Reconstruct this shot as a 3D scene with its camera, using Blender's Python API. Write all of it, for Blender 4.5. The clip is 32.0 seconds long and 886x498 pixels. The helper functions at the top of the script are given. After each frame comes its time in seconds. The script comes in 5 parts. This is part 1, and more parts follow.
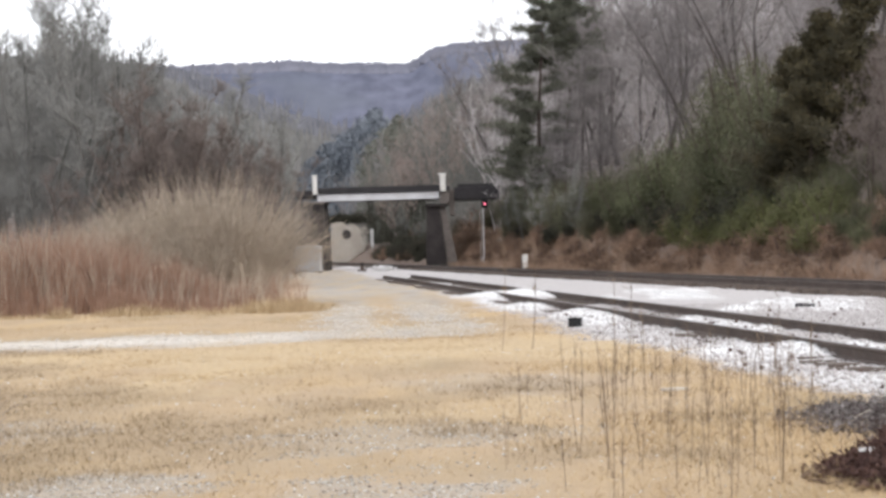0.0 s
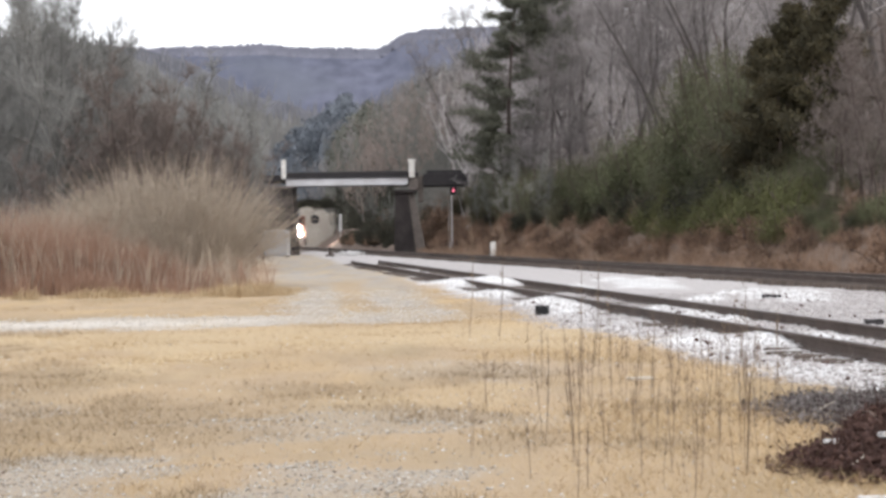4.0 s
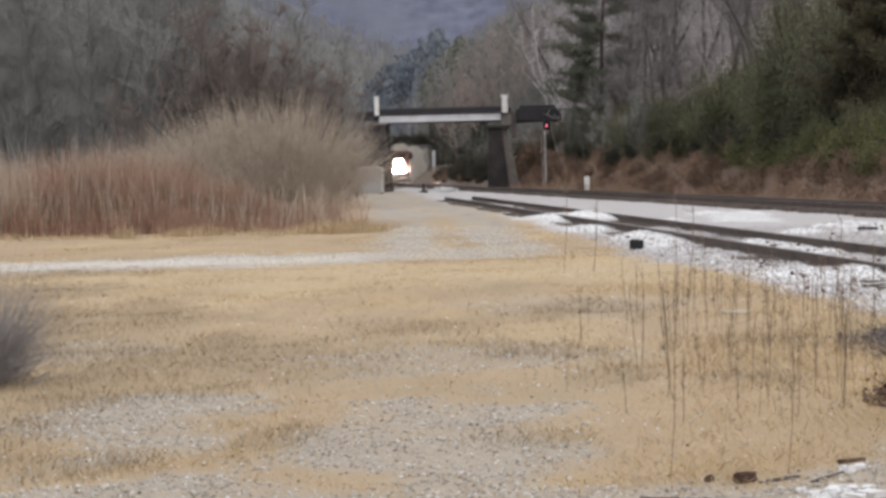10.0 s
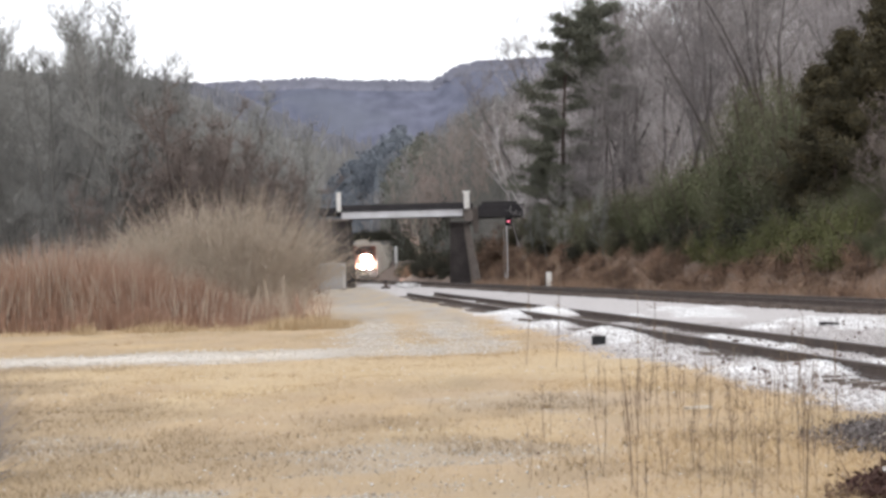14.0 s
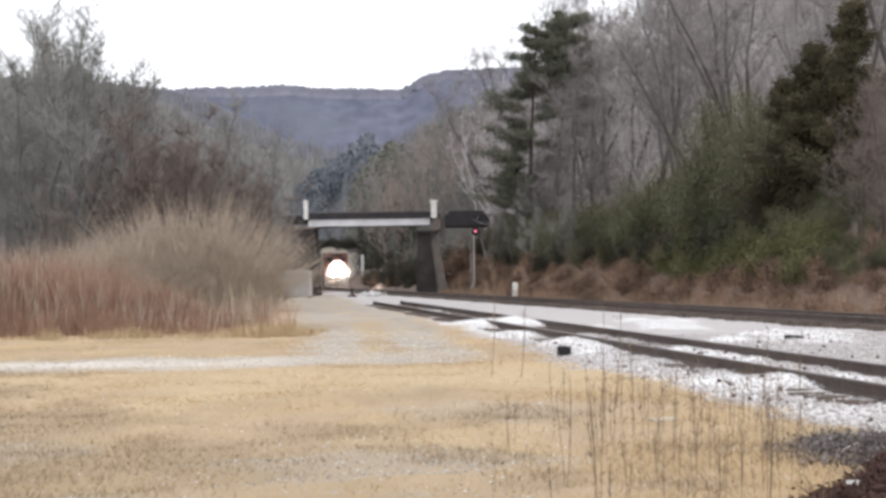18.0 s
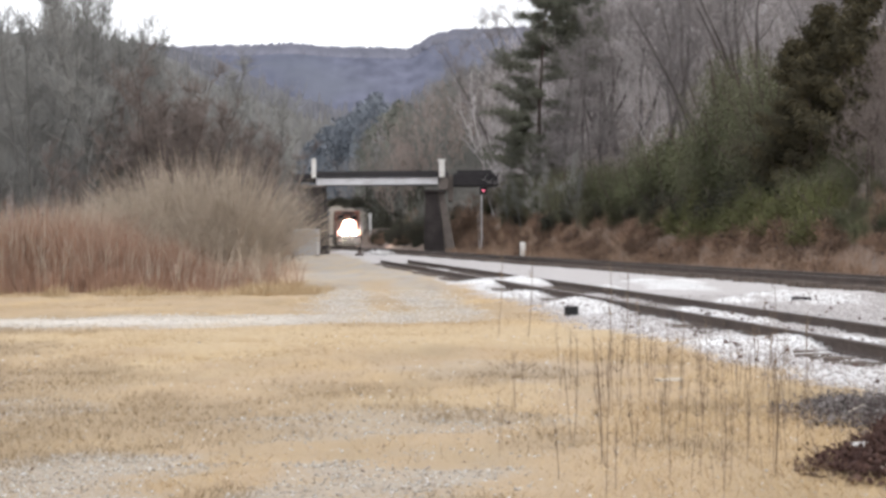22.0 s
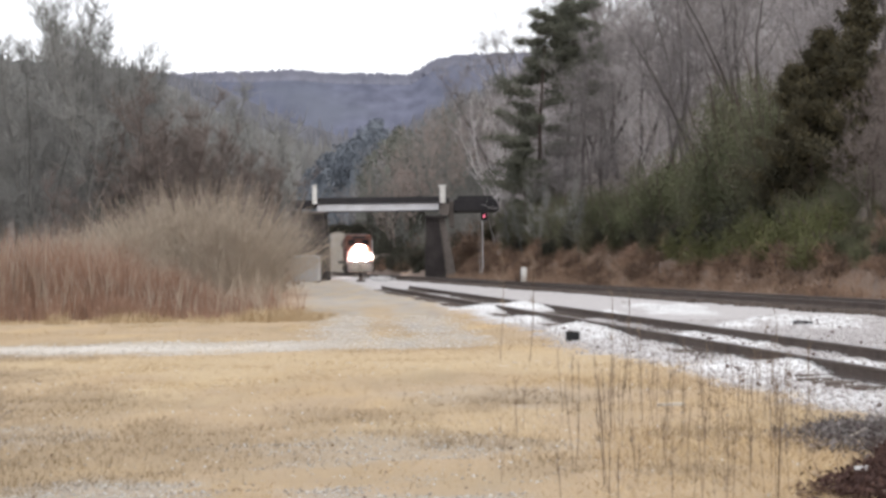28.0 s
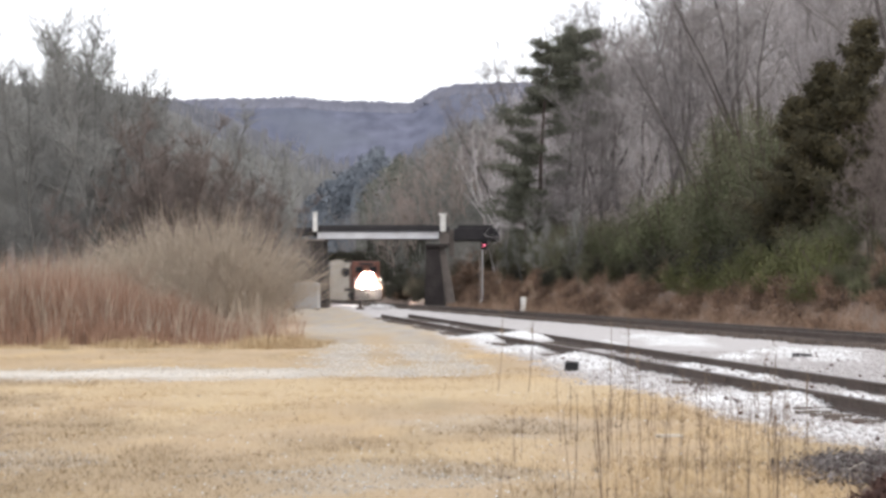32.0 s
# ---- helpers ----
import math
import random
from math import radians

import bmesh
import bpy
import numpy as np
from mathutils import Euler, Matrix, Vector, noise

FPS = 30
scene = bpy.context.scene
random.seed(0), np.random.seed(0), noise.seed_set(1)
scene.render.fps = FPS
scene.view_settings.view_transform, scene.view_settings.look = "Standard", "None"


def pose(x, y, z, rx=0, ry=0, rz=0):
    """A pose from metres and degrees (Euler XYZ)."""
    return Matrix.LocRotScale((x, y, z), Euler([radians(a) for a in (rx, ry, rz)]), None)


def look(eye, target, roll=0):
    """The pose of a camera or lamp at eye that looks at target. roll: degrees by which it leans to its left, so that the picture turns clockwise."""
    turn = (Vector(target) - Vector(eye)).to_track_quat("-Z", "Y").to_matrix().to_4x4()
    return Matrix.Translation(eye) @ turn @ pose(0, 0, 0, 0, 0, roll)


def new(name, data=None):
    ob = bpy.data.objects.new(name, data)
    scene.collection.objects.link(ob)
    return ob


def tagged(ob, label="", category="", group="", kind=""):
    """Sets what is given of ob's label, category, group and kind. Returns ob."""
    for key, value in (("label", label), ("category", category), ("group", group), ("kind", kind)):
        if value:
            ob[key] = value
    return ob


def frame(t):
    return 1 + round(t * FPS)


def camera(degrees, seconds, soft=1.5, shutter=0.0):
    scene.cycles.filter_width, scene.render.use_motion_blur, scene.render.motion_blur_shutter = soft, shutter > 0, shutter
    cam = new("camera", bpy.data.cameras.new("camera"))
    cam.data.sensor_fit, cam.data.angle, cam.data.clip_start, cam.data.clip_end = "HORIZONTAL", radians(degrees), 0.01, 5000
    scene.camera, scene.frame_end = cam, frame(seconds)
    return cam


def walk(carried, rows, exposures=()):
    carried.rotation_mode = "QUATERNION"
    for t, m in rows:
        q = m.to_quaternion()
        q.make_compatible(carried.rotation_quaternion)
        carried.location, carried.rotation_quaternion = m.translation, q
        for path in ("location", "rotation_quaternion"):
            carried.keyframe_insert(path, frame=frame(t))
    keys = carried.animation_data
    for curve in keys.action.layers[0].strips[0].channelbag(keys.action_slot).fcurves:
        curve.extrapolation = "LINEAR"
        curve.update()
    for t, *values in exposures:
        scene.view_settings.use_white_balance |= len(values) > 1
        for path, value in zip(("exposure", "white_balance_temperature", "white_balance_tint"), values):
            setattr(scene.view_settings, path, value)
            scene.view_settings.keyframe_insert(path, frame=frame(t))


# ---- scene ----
# The place: a rail yard lane, a siding and a main line running to a road bridge; the eye stands at the origin, y runs ahead.
EYE = 1.5
cam = camera(20.0, 32.0, soft=3.2)
ROWS = [
    (0.0, 0.036, 0.032, 1.64),
    (0.5, 0.193, -0.310, 1.02),
    (1.0, 0.168, -0.245, 0.83),
    (1.5, -0.098, -0.426, 0.84),
    (2.0, -0.474, -0.588, 0.81),
    (2.5, -0.258, -0.170, 0.62),
    (4.5, -0.773, -0.459, 0.90),
    (5.0, 0.016, -1.237, 1.16),
    (5.5, -0.032, -1.429, 1.06),
    (6.0, 0.016, -1.292, 1.17),
    (6.5, 0.285, -1.313, 1.46),
    (7.0, 0.659, -1.458, 1.57),
    (7.5, 0.548, -1.479, 1.66),
    (8.0, 0.890, -1.748, 1.76),
    (8.5, 1.416, -1.556, 1.79),
    (9.0, 1.575, -1.913, 1.94),
    (9.5, 1.395, -1.861, 1.69),
    (10.0, 1.442, -1.719, 1.41),
    (10.5, 1.287, -1.392, 1.46),
    (11.0, 0.796, -1.540, 1.39),
    (11.5, 0.894, -1.731, 0.85),
    (12.0, 0.543, -1.444, 0.85),
    (12.5, 0.747, 0.335, 0.98),
    (13.0, 0.462, 0.484, 1.94),
    (13.5, 0.493, 0.407, 1.70),
    (15.5, 0.647, 0.872, 1.23),
    (16.0, -0.133, 1.048, 1.05),
    (16.5, -0.936, 1.172, 0.72),
    (17.0, -0.674, 0.932, 0.76),
    (17.5, -0.281, 0.647, 0.71),
    (18.0, -0.189, 0.638, 0.82),
    (18.5, -0.072, 0.467, 0.82),
    (19.0, 0.152, 0.400, 0.87),
    (19.5, -0.026, 0.146, 0.92),
    (20.0, -0.187, -0.556, 1.02),
    (20.5, -0.068, -0.435, 1.03),
    (21.0, -0.207, -0.448, 0.84),
    (21.5, -0.004, -0.176, 0.70),
    (22.0, -0.015, -0.289, 0.47),
    (22.5, -0.164, -0.486, 0.30),
    (23.0, -1.249, -0.473, -0.06),
    (23.5, -1.217, -0.647, 0.25),
    (24.0, -0.767, -0.689, 0.54),
    (24.5, -0.327, -0.605, 0.90),
    (26.5, -0.377, -0.579, 1.01),
    (27.0, 0.056, -0.486, 1.46),
    (27.5, 0.500, -0.360, 1.58),
    (28.0, 0.009, 0.298, 0.73),
    (28.5, 0.262, 1.674, 0.54),
    (29.0, -0.218, 1.673, 0.22),
    (29.5, -1.573, 0.729, 0.76),
    (30.0, -1.377, 0.475, 0.76),
    (30.5, -1.254, 0.002, 0.68),
    (31.0, -1.008, 0.350, 0.26),
    (31.5, -0.132, 0.556, 0.21),
    (32.0, 0.000, 0.953, 0.10),
]
EXPOSURES = ((0.0, 0.64), (2.5, 0.60), (5.0, 0.54), (7.0, 0.38), (9.0, 0.27), (11.0, 0.25), (12.0, 0.30), (13.0, 0.46), (16.0, 0.56), (19.0, 0.57), (23.0, 0.58), (25.0, 0.55), (27.0, 0.43), (28.0, 0.49), (29.0, 0.40), (30.0, 0.58), (32.0, 0.62))
walk(cam, [(t, pose(0, 0, EYE, 90 + pitch, roll, yaw)) for t, yaw, pitch, roll in ROWS], EXPOSURES)

# ---- sky and light: a bright overcast winter day ----
world = bpy.data.worlds.new("overcast_sky")
scene.world = world
world.use_nodes = True
wn, wl = world.node_tree.nodes, world.node_tree.links
wn.clear()
sky = wn.new("ShaderNodeTexSky")
sky.sky_type, sky.sun_disc = "NISHITA", False
sky.sun_elevation, sky.sun_rotation = radians(48), radians(150)
sky.air_density, sky.dust_density = 1.0, 3.0
cloud = wn.new("ShaderNodeMix")
cloud.data_type = "RGBA"
cloud.inputs["Factor"].default_value = 0.8
cloud.inputs["B"].default_value = (9.45, 9.5, 10.0, 1)
wback = wn.new("ShaderNodeBackground")
wback.inputs["Strength"].default_value = 0.123
wout = wn.new("ShaderNodeOutputWorld")
wl.new(sky.outputs["Color"], cloud.inputs["A"])
wl.new(cloud.outputs["Result"], wback.inputs["Color"])
wl.new(wback.outputs["Background"], wout.inputs["Surface"])

sun_data = bpy.data.lights.new("sun", "SUN")
sun_data.energy, sun_data.angle, sun_data.color = 0.7, radians(30), (1.0, 0.96, 0.9)
sun = new("sun", sun_data)
sun.matrix_world = look((40, -70, 90), (0, 0, 0))


# ---- materials ----
def material(name, c1, c2, scale=3.0, rough=0.9, bump=0.3, fine=12.0, island=None, per_object=0.0, metal=0.0, stain=None, specular=0.3, grain=1.0, stretch=1.0):
    """Two-scale noise between two colours; island: a third colour mixed in piece by piece; stain: (colour, scale, amount)."""
    m = bpy.data.materials.new(name)
    m.use_nodes = True
    n, l = m.node_tree.nodes, m.node_tree.links
    b = n["Principled BSDF"]
    b.inputs["Roughness"].default_value, b.inputs["Metallic"].default_value = rough, metal
    b.inputs["Specular IOR Level"].default_value = specular
    co = n.new("ShaderNodeTexCoord")

    def noise_tex(s, d=5.0):
        t = n.new("ShaderNodeTexNoise")
        t.inputs["Scale"].default_value, t.inputs["Detail"].default_value = s, d
        mp = n.new("ShaderNodeMapping")
        mp.inputs["Scale"].default_value = (1, stretch, 1)
        l.new(co.outputs["Object"], mp.inputs["Vector"])
        l.new(mp.outputs["Vector"], t.inputs["Vector"])
        return t

    def mix(fac, a, bb):
        x = n.new("ShaderNodeMix")
        x.data_type = "RGBA"
        for sock, v in ((x.inputs["Factor"], fac), (x.inputs["A"], a), (x.inputs["B"], bb)):
            if isinstance(v, (tuple, float, int)):
                sock.default_value = (*v, 1) if isinstance(v, tuple) else v
            else:
                l.new(v, sock)
        return x.outputs["Result"]

    def ramp(v, lo, hi, top=1.0):
        r = n.new("ShaderNodeMapRange")
        r.inputs["To Max"].default_value = top
        r.inputs["From Min"].default_value, r.inputs["From Max"].default_value = lo, hi
        l.new(v, r.inputs["Value"])
        return r.outputs["Result"]

    big, small = noise_tex(scale), noise_tex(scale * fine, 3.0)
    col = mix(ramp(big.outputs["Fac"], 0.35, 0.65), c1, c2)
    dark = tuple(0.62 * v for v in c1)
    col = mix(ramp(small.outputs["Fac"], 0.75, 0.3, grain), col, dark)
    if stain:
        st = noise_tex(stain[1], 6.0)
        col = mix(ramp(st.outputs["Fac"], 0.5, 0.5 + 0.2 / max(stain[2], 0.05)), col, stain[0])
    if island:
        g = n.new("ShaderNodeNewGeometry")
        col = mix(g.outputs["Random Per Island"], col, island)
    if per_object:
        oi = n.new("ShaderNodeObjectInfo")
        hv = n.new("ShaderNodeHueSaturation")
        l.new(col, hv.inputs["Color"])
        rr = n.new("ShaderNodeMapRange")
        rr.inputs["To Min"].default_value, rr.inputs["To Max"].default_value = 1 - per_object, 1 + per_object
        l.new(oi.outputs["Random"], rr.inputs["Value"])
        l.new(rr.outputs["Result"], hv.inputs["Value"])
        col = hv.outputs["Color"]
    l.new(col, b.inputs["Base Color"])
    if bump:
        bp = n.new("ShaderNodeBump")
        bp.inputs["Strength"].default_value, bp.inputs["Distance"].default_value = bump, 0.05
        l.new(small.outputs["Fac"], bp.inputs["Height"])
        l.new(bp.outputs["Normal"], b.inputs["Normal"])
    return m


def glow(name, colour, strength):
    m = bpy.data.materials.new(name)
    m.use_nodes = True
    b = m.node_tree.nodes["Principled BSDF"]
    b.inputs["Base Color"].default_value = (*colour, 1)
    b.inputs["Emission Color"].default_value, b.inputs["Emission Strength"].default_value = (*colour, 1), strength
    return m


BARK = material("bare_bark", (0.25, 0.23, 0.22), (0.33, 0.30, 0.29), 1.5, 0.95, 0.4, per_object=0.22)
TWIG = material("bare_twigs", (0.45, 0.415, 0.405), (0.59, 0.55, 0.535), 0.6, 0.95, 0.0, island=(0.32, 0.29, 0.288), per_object=0.16)
BARK_BROWN = material("brown_bark", (0.10, 0.075, 0.065), (0.15, 0.115, 0.10), 1.5, 0.95, 0.4)
BARK_DIM = material("dim_grey_bark", (0.13, 0.115, 0.11), (0.19, 0.17, 0.163), 1.5, 0.95, 0.4, per_object=0.22)
TWIG_DIM = material("dim_grey_twigs", (0.27, 0.248, 0.24), (0.37, 0.34, 0.33), 0.6, 0.95, 0.0, island=(0.19, 0.172, 0.167), per_object=0.2)
BARK_MOSS = material("mossy_bark", (0.15, 0.147, 0.136), (0.21, 0.206, 0.192), 1.5, 0.95, 0.4, per_object=0.22)
TWIG_MOSS = material("mossy_twigs", (0.232, 0.23, 0.213), (0.315, 0.31, 0.29), 0.6, 0.95, 0.0, island=(0.168, 0.166, 0.156), per_object=0.3)
TWIG_BROWN = material("brown_twigs", (0.195, 0.16, 0.143), (0.26, 0.217, 0.195), 0.6, 0.95, 0.0, island=(0.14, 0.114, 0.102))
CANE = material("tan_canes", (0.51, 0.43, 0.34), (0.63, 0.55, 0.45), 1.2, 0.9, 0.0, island=(0.39, 0.32, 0.25), per_object=0.12)
RUSSET = material("russet_grass", (0.37, 0.235, 0.17), (0.47, 0.34, 0.26), 0.5, 0.95, 0.0, island=(0.28, 0.165, 0.115), stain=((0.22, 0.135, 0.095), 0.6, 0.9))
STRAW = material("straw_grass", (0.52, 0.395, 0.235), (0.68, 0.52, 0.305), 0.55, 0.95, 0.0, island=(0.47, 0.345, 0.195), stain=((0.40, 0.305, 0.19), 0.8, 1.3), stretch=0.3)
STRAW_PALE = material("pale_straw_grass", (0.50, 0.385, 0.24), (0.60, 0.47, 0.30), 0.5, 0.95, 0.0, island=(0.41, 0.305, 0.185))
NEEDLE = material("pine_needles", (0.148, 0.15, 0.115), (0.205, 0.203, 0.157), 0.8, 0.9, 0.0, island=(0.12, 0.125, 0.098), specular=0.1)
CEDAR = material("cedar_foliage", (0.075, 0.068, 0.04), (0.215, 0.168, 0.075), 0.55, 0.9, 0.0, island=(0.05, 0.046, 0.031))
PRIVET = material("privet_leaves", (0.13, 0.14, 0.08), (0.26, 0.252, 0.152), 0.55, 0.85, 0.0, island=(0.10, 0.108, 0.062), per_object=0.4, specular=0.1)
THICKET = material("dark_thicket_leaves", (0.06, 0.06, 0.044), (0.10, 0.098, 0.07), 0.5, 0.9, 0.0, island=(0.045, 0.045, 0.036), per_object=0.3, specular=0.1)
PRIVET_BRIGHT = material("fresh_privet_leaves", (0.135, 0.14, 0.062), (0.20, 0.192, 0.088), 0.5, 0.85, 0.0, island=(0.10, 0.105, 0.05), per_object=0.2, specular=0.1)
PRIVET_PALE = material("pale_olive_leaves", (0.14, 0.14, 0.088), (0.185, 0.18, 0.115), 0.5, 0.85, 0.0, island=(0.115, 0.118, 0.075), per_object=0.3, specular=0.1)
DEAD_LEAF = material("dead_brush_leaves", (0.25, 0.16, 0.11), (0.37, 0.255, 0.175), 0.25, 0.95, 0.0, island=(0.17, 0.112, 0.08), per_object=0.35)
STONE = material("pale_ballast_stones", (0.55, 0.525, 0.515), (0.68, 0.66, 0.65), 0.7, 0.9, 0.0, island=(0.42, 0.39, 0.38))
WHITE_STONE = material("white_limestone", (0.86, 0.86, 0.86), (0.80, 0.80, 0.80), 2.0, 0.9, 0.0, island=(0.62, 0.61, 0.60))
LANE_STONE = material("grey_lane_gravel", (0.62, 0.59, 0.54), (0.88, 0.86, 0.81), 0.8, 0.9, 0.0, island=(0.27, 0.23, 0.185), specular=0.1)
ROAD_STONE = material("pale_road_gravel", (0.72, 0.69, 0.64), (0.84, 0.81, 0.77), 0.8, 0.9, 0.0, island=(0.58, 0.53, 0.46), specular=0.1)
RAIL = material("rusty_rail_steel", (0.095, 0.07, 0.058), (0.155, 0.115, 0.095), 3.0, 0.75, 0.3, metal=0.2, stain=((0.045, 0.035, 0.03), 1.3, 0.8))
RAIL_TOP = material("worn_rail_head", (0.24, 0.22, 0.21), (0.32, 0.30, 0.29), 5.0, 0.45, 0.1, metal=0.6)
TIE = material("weathered_timber_tie", (0.11, 0.085, 0.07), (0.17, 0.14, 0.12), 3.0, 0.95, 0.6, per_object=0.25)
PIER = material("dark_stained_stone", (0.036, 0.031, 0.031), (0.07, 0.06, 0.058), 0.8, 0.95, 0.6, stain=((0.075, 0.066, 0.063), 0.9, 0.4))
PIER_PALE = material("weathered_grey_concrete", (0.19, 0.165, 0.15), (0.26, 0.23, 0.21), 0.7, 0.95, 0.5, stain=((0.13, 0.11, 0.10), 0.5, 0.6))
GIRDER_PALE = material("pale_grey_painted_beam", (0.56, 0.56, 0.58), (0.65, 0.65, 0.67), 0.6, 0.7, 0.15, stain=((0.36, 0.34, 0.33), 0.9, 0.5), grain=0.35)
GIRDER_DARK = material("black_bridge_steel", (0.035, 0.033, 0.036), (0.055, 0.05, 0.052), 1.0, 0.8, 0.2)
WHITE_PAINT = material("chalky_white_paint", (0.80, 0.79, 0.76), (0.72, 0.70, 0.66), 2.0, 0.8, 0.2, stain=((0.5, 0.46, 0.42), 1.5, 0.3), grain=0.35)
GREY_METAL = material("grey_sheet_metal", (0.37, 0.375, 0.385), (0.42, 0.425, 0.435), 0.9, 0.55, 0.05, stain=((0.34, 0.33, 0.31), 1.2, 0.4), grain=0.35)
PALE_METAL = material("galvanised_trim", (0.56, 0.56, 0.56), (0.62, 0.62, 0.62), 2.0, 0.5, 0.05, grain=0.35)
CONCRETE = material("pale_concrete", (0.50, 0.46, 0.40), (0.62, 0.58, 0.52), 0.5, 0.9, 0.3, stain=((0.36, 0.32, 0.28), 0.4, 0.6))
BLACK = material("black_plastic", (0.012, 0.012, 0.014), (0.02, 0.02, 0.022), 5.0, 0.6, 0.1)
HOLE = material("dark_opening", (0.03, 0.03, 0.035), (0.05, 0.05, 0.055), 3.0, 0.9, 0.1)
LOCO_RED = material("faded_brick_red_paint", (0.15, 0.062, 0.045), (0.19, 0.082, 0.06), 0.8, 0.6, 0.05, stain=((0.12, 0.06, 0.045), 1.0, 0.4))
LOCO_DARK = material("sooty_black_paint", (0.03, 0.028, 0.028), (0.05, 0.045, 0.042), 1.0, 0.6, 0.1)
LOCO_GLASS = material("dark_cab_glass", (0.02, 0.022, 0.025), (0.03, 0.032, 0.035), 1.0, 0.08, 0.0, specular=0.6)
PILE = material("dark_brown_humus", (0.075, 0.037, 0.03), (0.27, 0.165, 0.13), 2.2, 0.95, 0.7, island=(0.05, 0.026, 0.021))
CHAR = material("grey_charred_debris", (0.20, 0.178, 0.17), (0.44, 0.415, 0.40), 3.0, 0.95, 0.7, island=(0.08, 0.06, 0.055))
WEED = material("dry_weed_stalks", (0.23, 0.17, 0.12), (0.32, 0.24, 0.17), 2.0, 0.95, 0.0, per_object=0.3)
WOOD = material("bleached_board", (0.62, 0.56, 0.47), (0.70, 0.65, 0.57), 6.0, 0.9, 0.3)
# bare woods with the blue of distance haze put into the base colour
RIDGE = material("haze_tinted_ridge_woods", (0.13, 0.14, 0.185), (0.165, 0.17, 0.225), 0.012, 1.0, 0.0, fine=8.0, stain=((0.13, 0.14, 0.17), 0.02, 0.8), specular=0.0, grain=0.8)
BANK_GRASS = material("brown_bank_grass", (0.34, 0.235, 0.165), (0.50, 0.38, 0.28), 0.12, 0.95, 0.0, island=(0.26, 0.172, 0.122))
OLIVE = material("olive_brown_weeds", (0.335, 0.255, 0.155), (0.425, 0.325, 0.205), 0.6, 0.95, 0.0, island=(0.265, 0.20, 0.125))
HILL = material("near_hill_woods", (0.17, 0.17, 0.165), (0.22, 0.215, 0.21), 0.03, 1.0, 0.0, fine=6.0, stain=((0.13, 0.145, 0.145), 0.02, 0.6), specular=0.0)
HILL_TREES = material("near_hill_trees", (0.205, 0.198, 0.188), (0.265, 0.255, 0.243), 0.03, 1.0, 0.0, island=(0.155, 0.155, 0.15), specular=0.0)
# haze painted in: a tint halfway between near hill and far ridge
MID_HILL = material("haze_tinted_hill", (0.15, 0.153, 0.17), (0.185, 0.186, 0.205), 0.02, 1.0, 0.0, fine=6.0, stain=((0.135, 0.142, 0.158), 0.015, 0.6), specular=0.0)
MID_TREES = material("haze_tinted_hill_trees", (0.19, 0.19, 0.207), (0.235, 0.232, 0.247), 0.02, 1.0, 0.0, island=(0.16, 0.162, 0.18), specular=0.0)
# skyline trees, paler and bluer for the haze painted into them
RIDGE_TREES = material("haze_tinted_treeline", (0.20, 0.205, 0.25), (0.24, 0.24, 0.285), 0.01, 1.0, 0.0, island=(0.18, 0.185, 0.225), specular=0.0)
WOODS = material("grey_hillside_woods", (0.48, 0.445, 0.44), (0.62, 0.585, 0.575), 0.05, 1.0, 0.0, island=(0.35, 0.32, 0.315))
WOODS_GREEN = material("mossy_grey_woods", (0.23, 0.23, 0.207), (0.30, 0.293, 0.268), 0.05, 1.0, 0.0, island=(0.18, 0.18, 0.167))
WOODS_DIM = material("dim_grey_woods", (0.29, 0.275, 0.27), (0.38, 0.36, 0.355), 0.05, 1.0, 0.0, island=(0.22, 0.208, 0.205))
WOODS_MOSS = material("dull_green_grey_woods", (0.165, 0.165, 0.147), (0.215, 0.211, 0.192), 0.05, 1.0, 0.0, island=(0.125, 0.125, 0.115))
WOODS_RUST = material("rusty_oak_woods", (0.275, 0.22, 0.19), (0.335, 0.275, 0.24), 0.05, 1.0, 0.0, island=(0.22, 0.185, 0.165))
# pine green shifted to blue-grey in the colour, for the hazy distance
WOODS_PINE = material("haze_tinted_pine_woods", (0.175, 0.198, 0.228), (0.215, 0.235, 0.262), 0.03, 1.0, 0.0, island=(0.18, 0.20, 0.225), specular=0.0)
WOODS_OLIVE = material("olive_pine_woods", (0.17, 0.175, 0.15), (0.215, 0.215, 0.185), 0.03, 1.0, 0.0, island=(0.17, 0.175, 0.15), specular=0.0)
HEADLAMP = glow("lit_headlamp", (1.0, 0.88, 0.80), 520.0)
RED_LAMP = glow("lit_red_signal_lens", (1.0, 0.2, 0.3), 1.1)


# ---- mesh helpers ----
def mesh_np(name, verts, faces, mat):
    """One mesh from numpy arrays; all faces have the same number of corners."""
    verts, faces = np.asarray(verts, np.float32), np.asarray(faces, np.int32)
    me = bpy.data.meshes.new(name)
    k = faces.shape[1]
    me.vertices.add(len(verts))
    me.vertices.foreach_set("co", verts.ravel())
    me.loops.add(faces.size)
    me.loops.foreach_set("vertex_index", faces.ravel())
    me.polygons.add(len(faces))
    me.polygons.foreach_set("loop_start", np.arange(0, faces.size, k, dtype=np.int32))
    me.update(calc_edges=True)
    me.materials.append(mat)
    return me


def thing(name, m=None, label="", category="", group="", kind="", mesh=None):
    ob = new(name, mesh)
    if m is not None:
        ob.matrix_world = m
    return tagged(ob, label, category, group, kind)


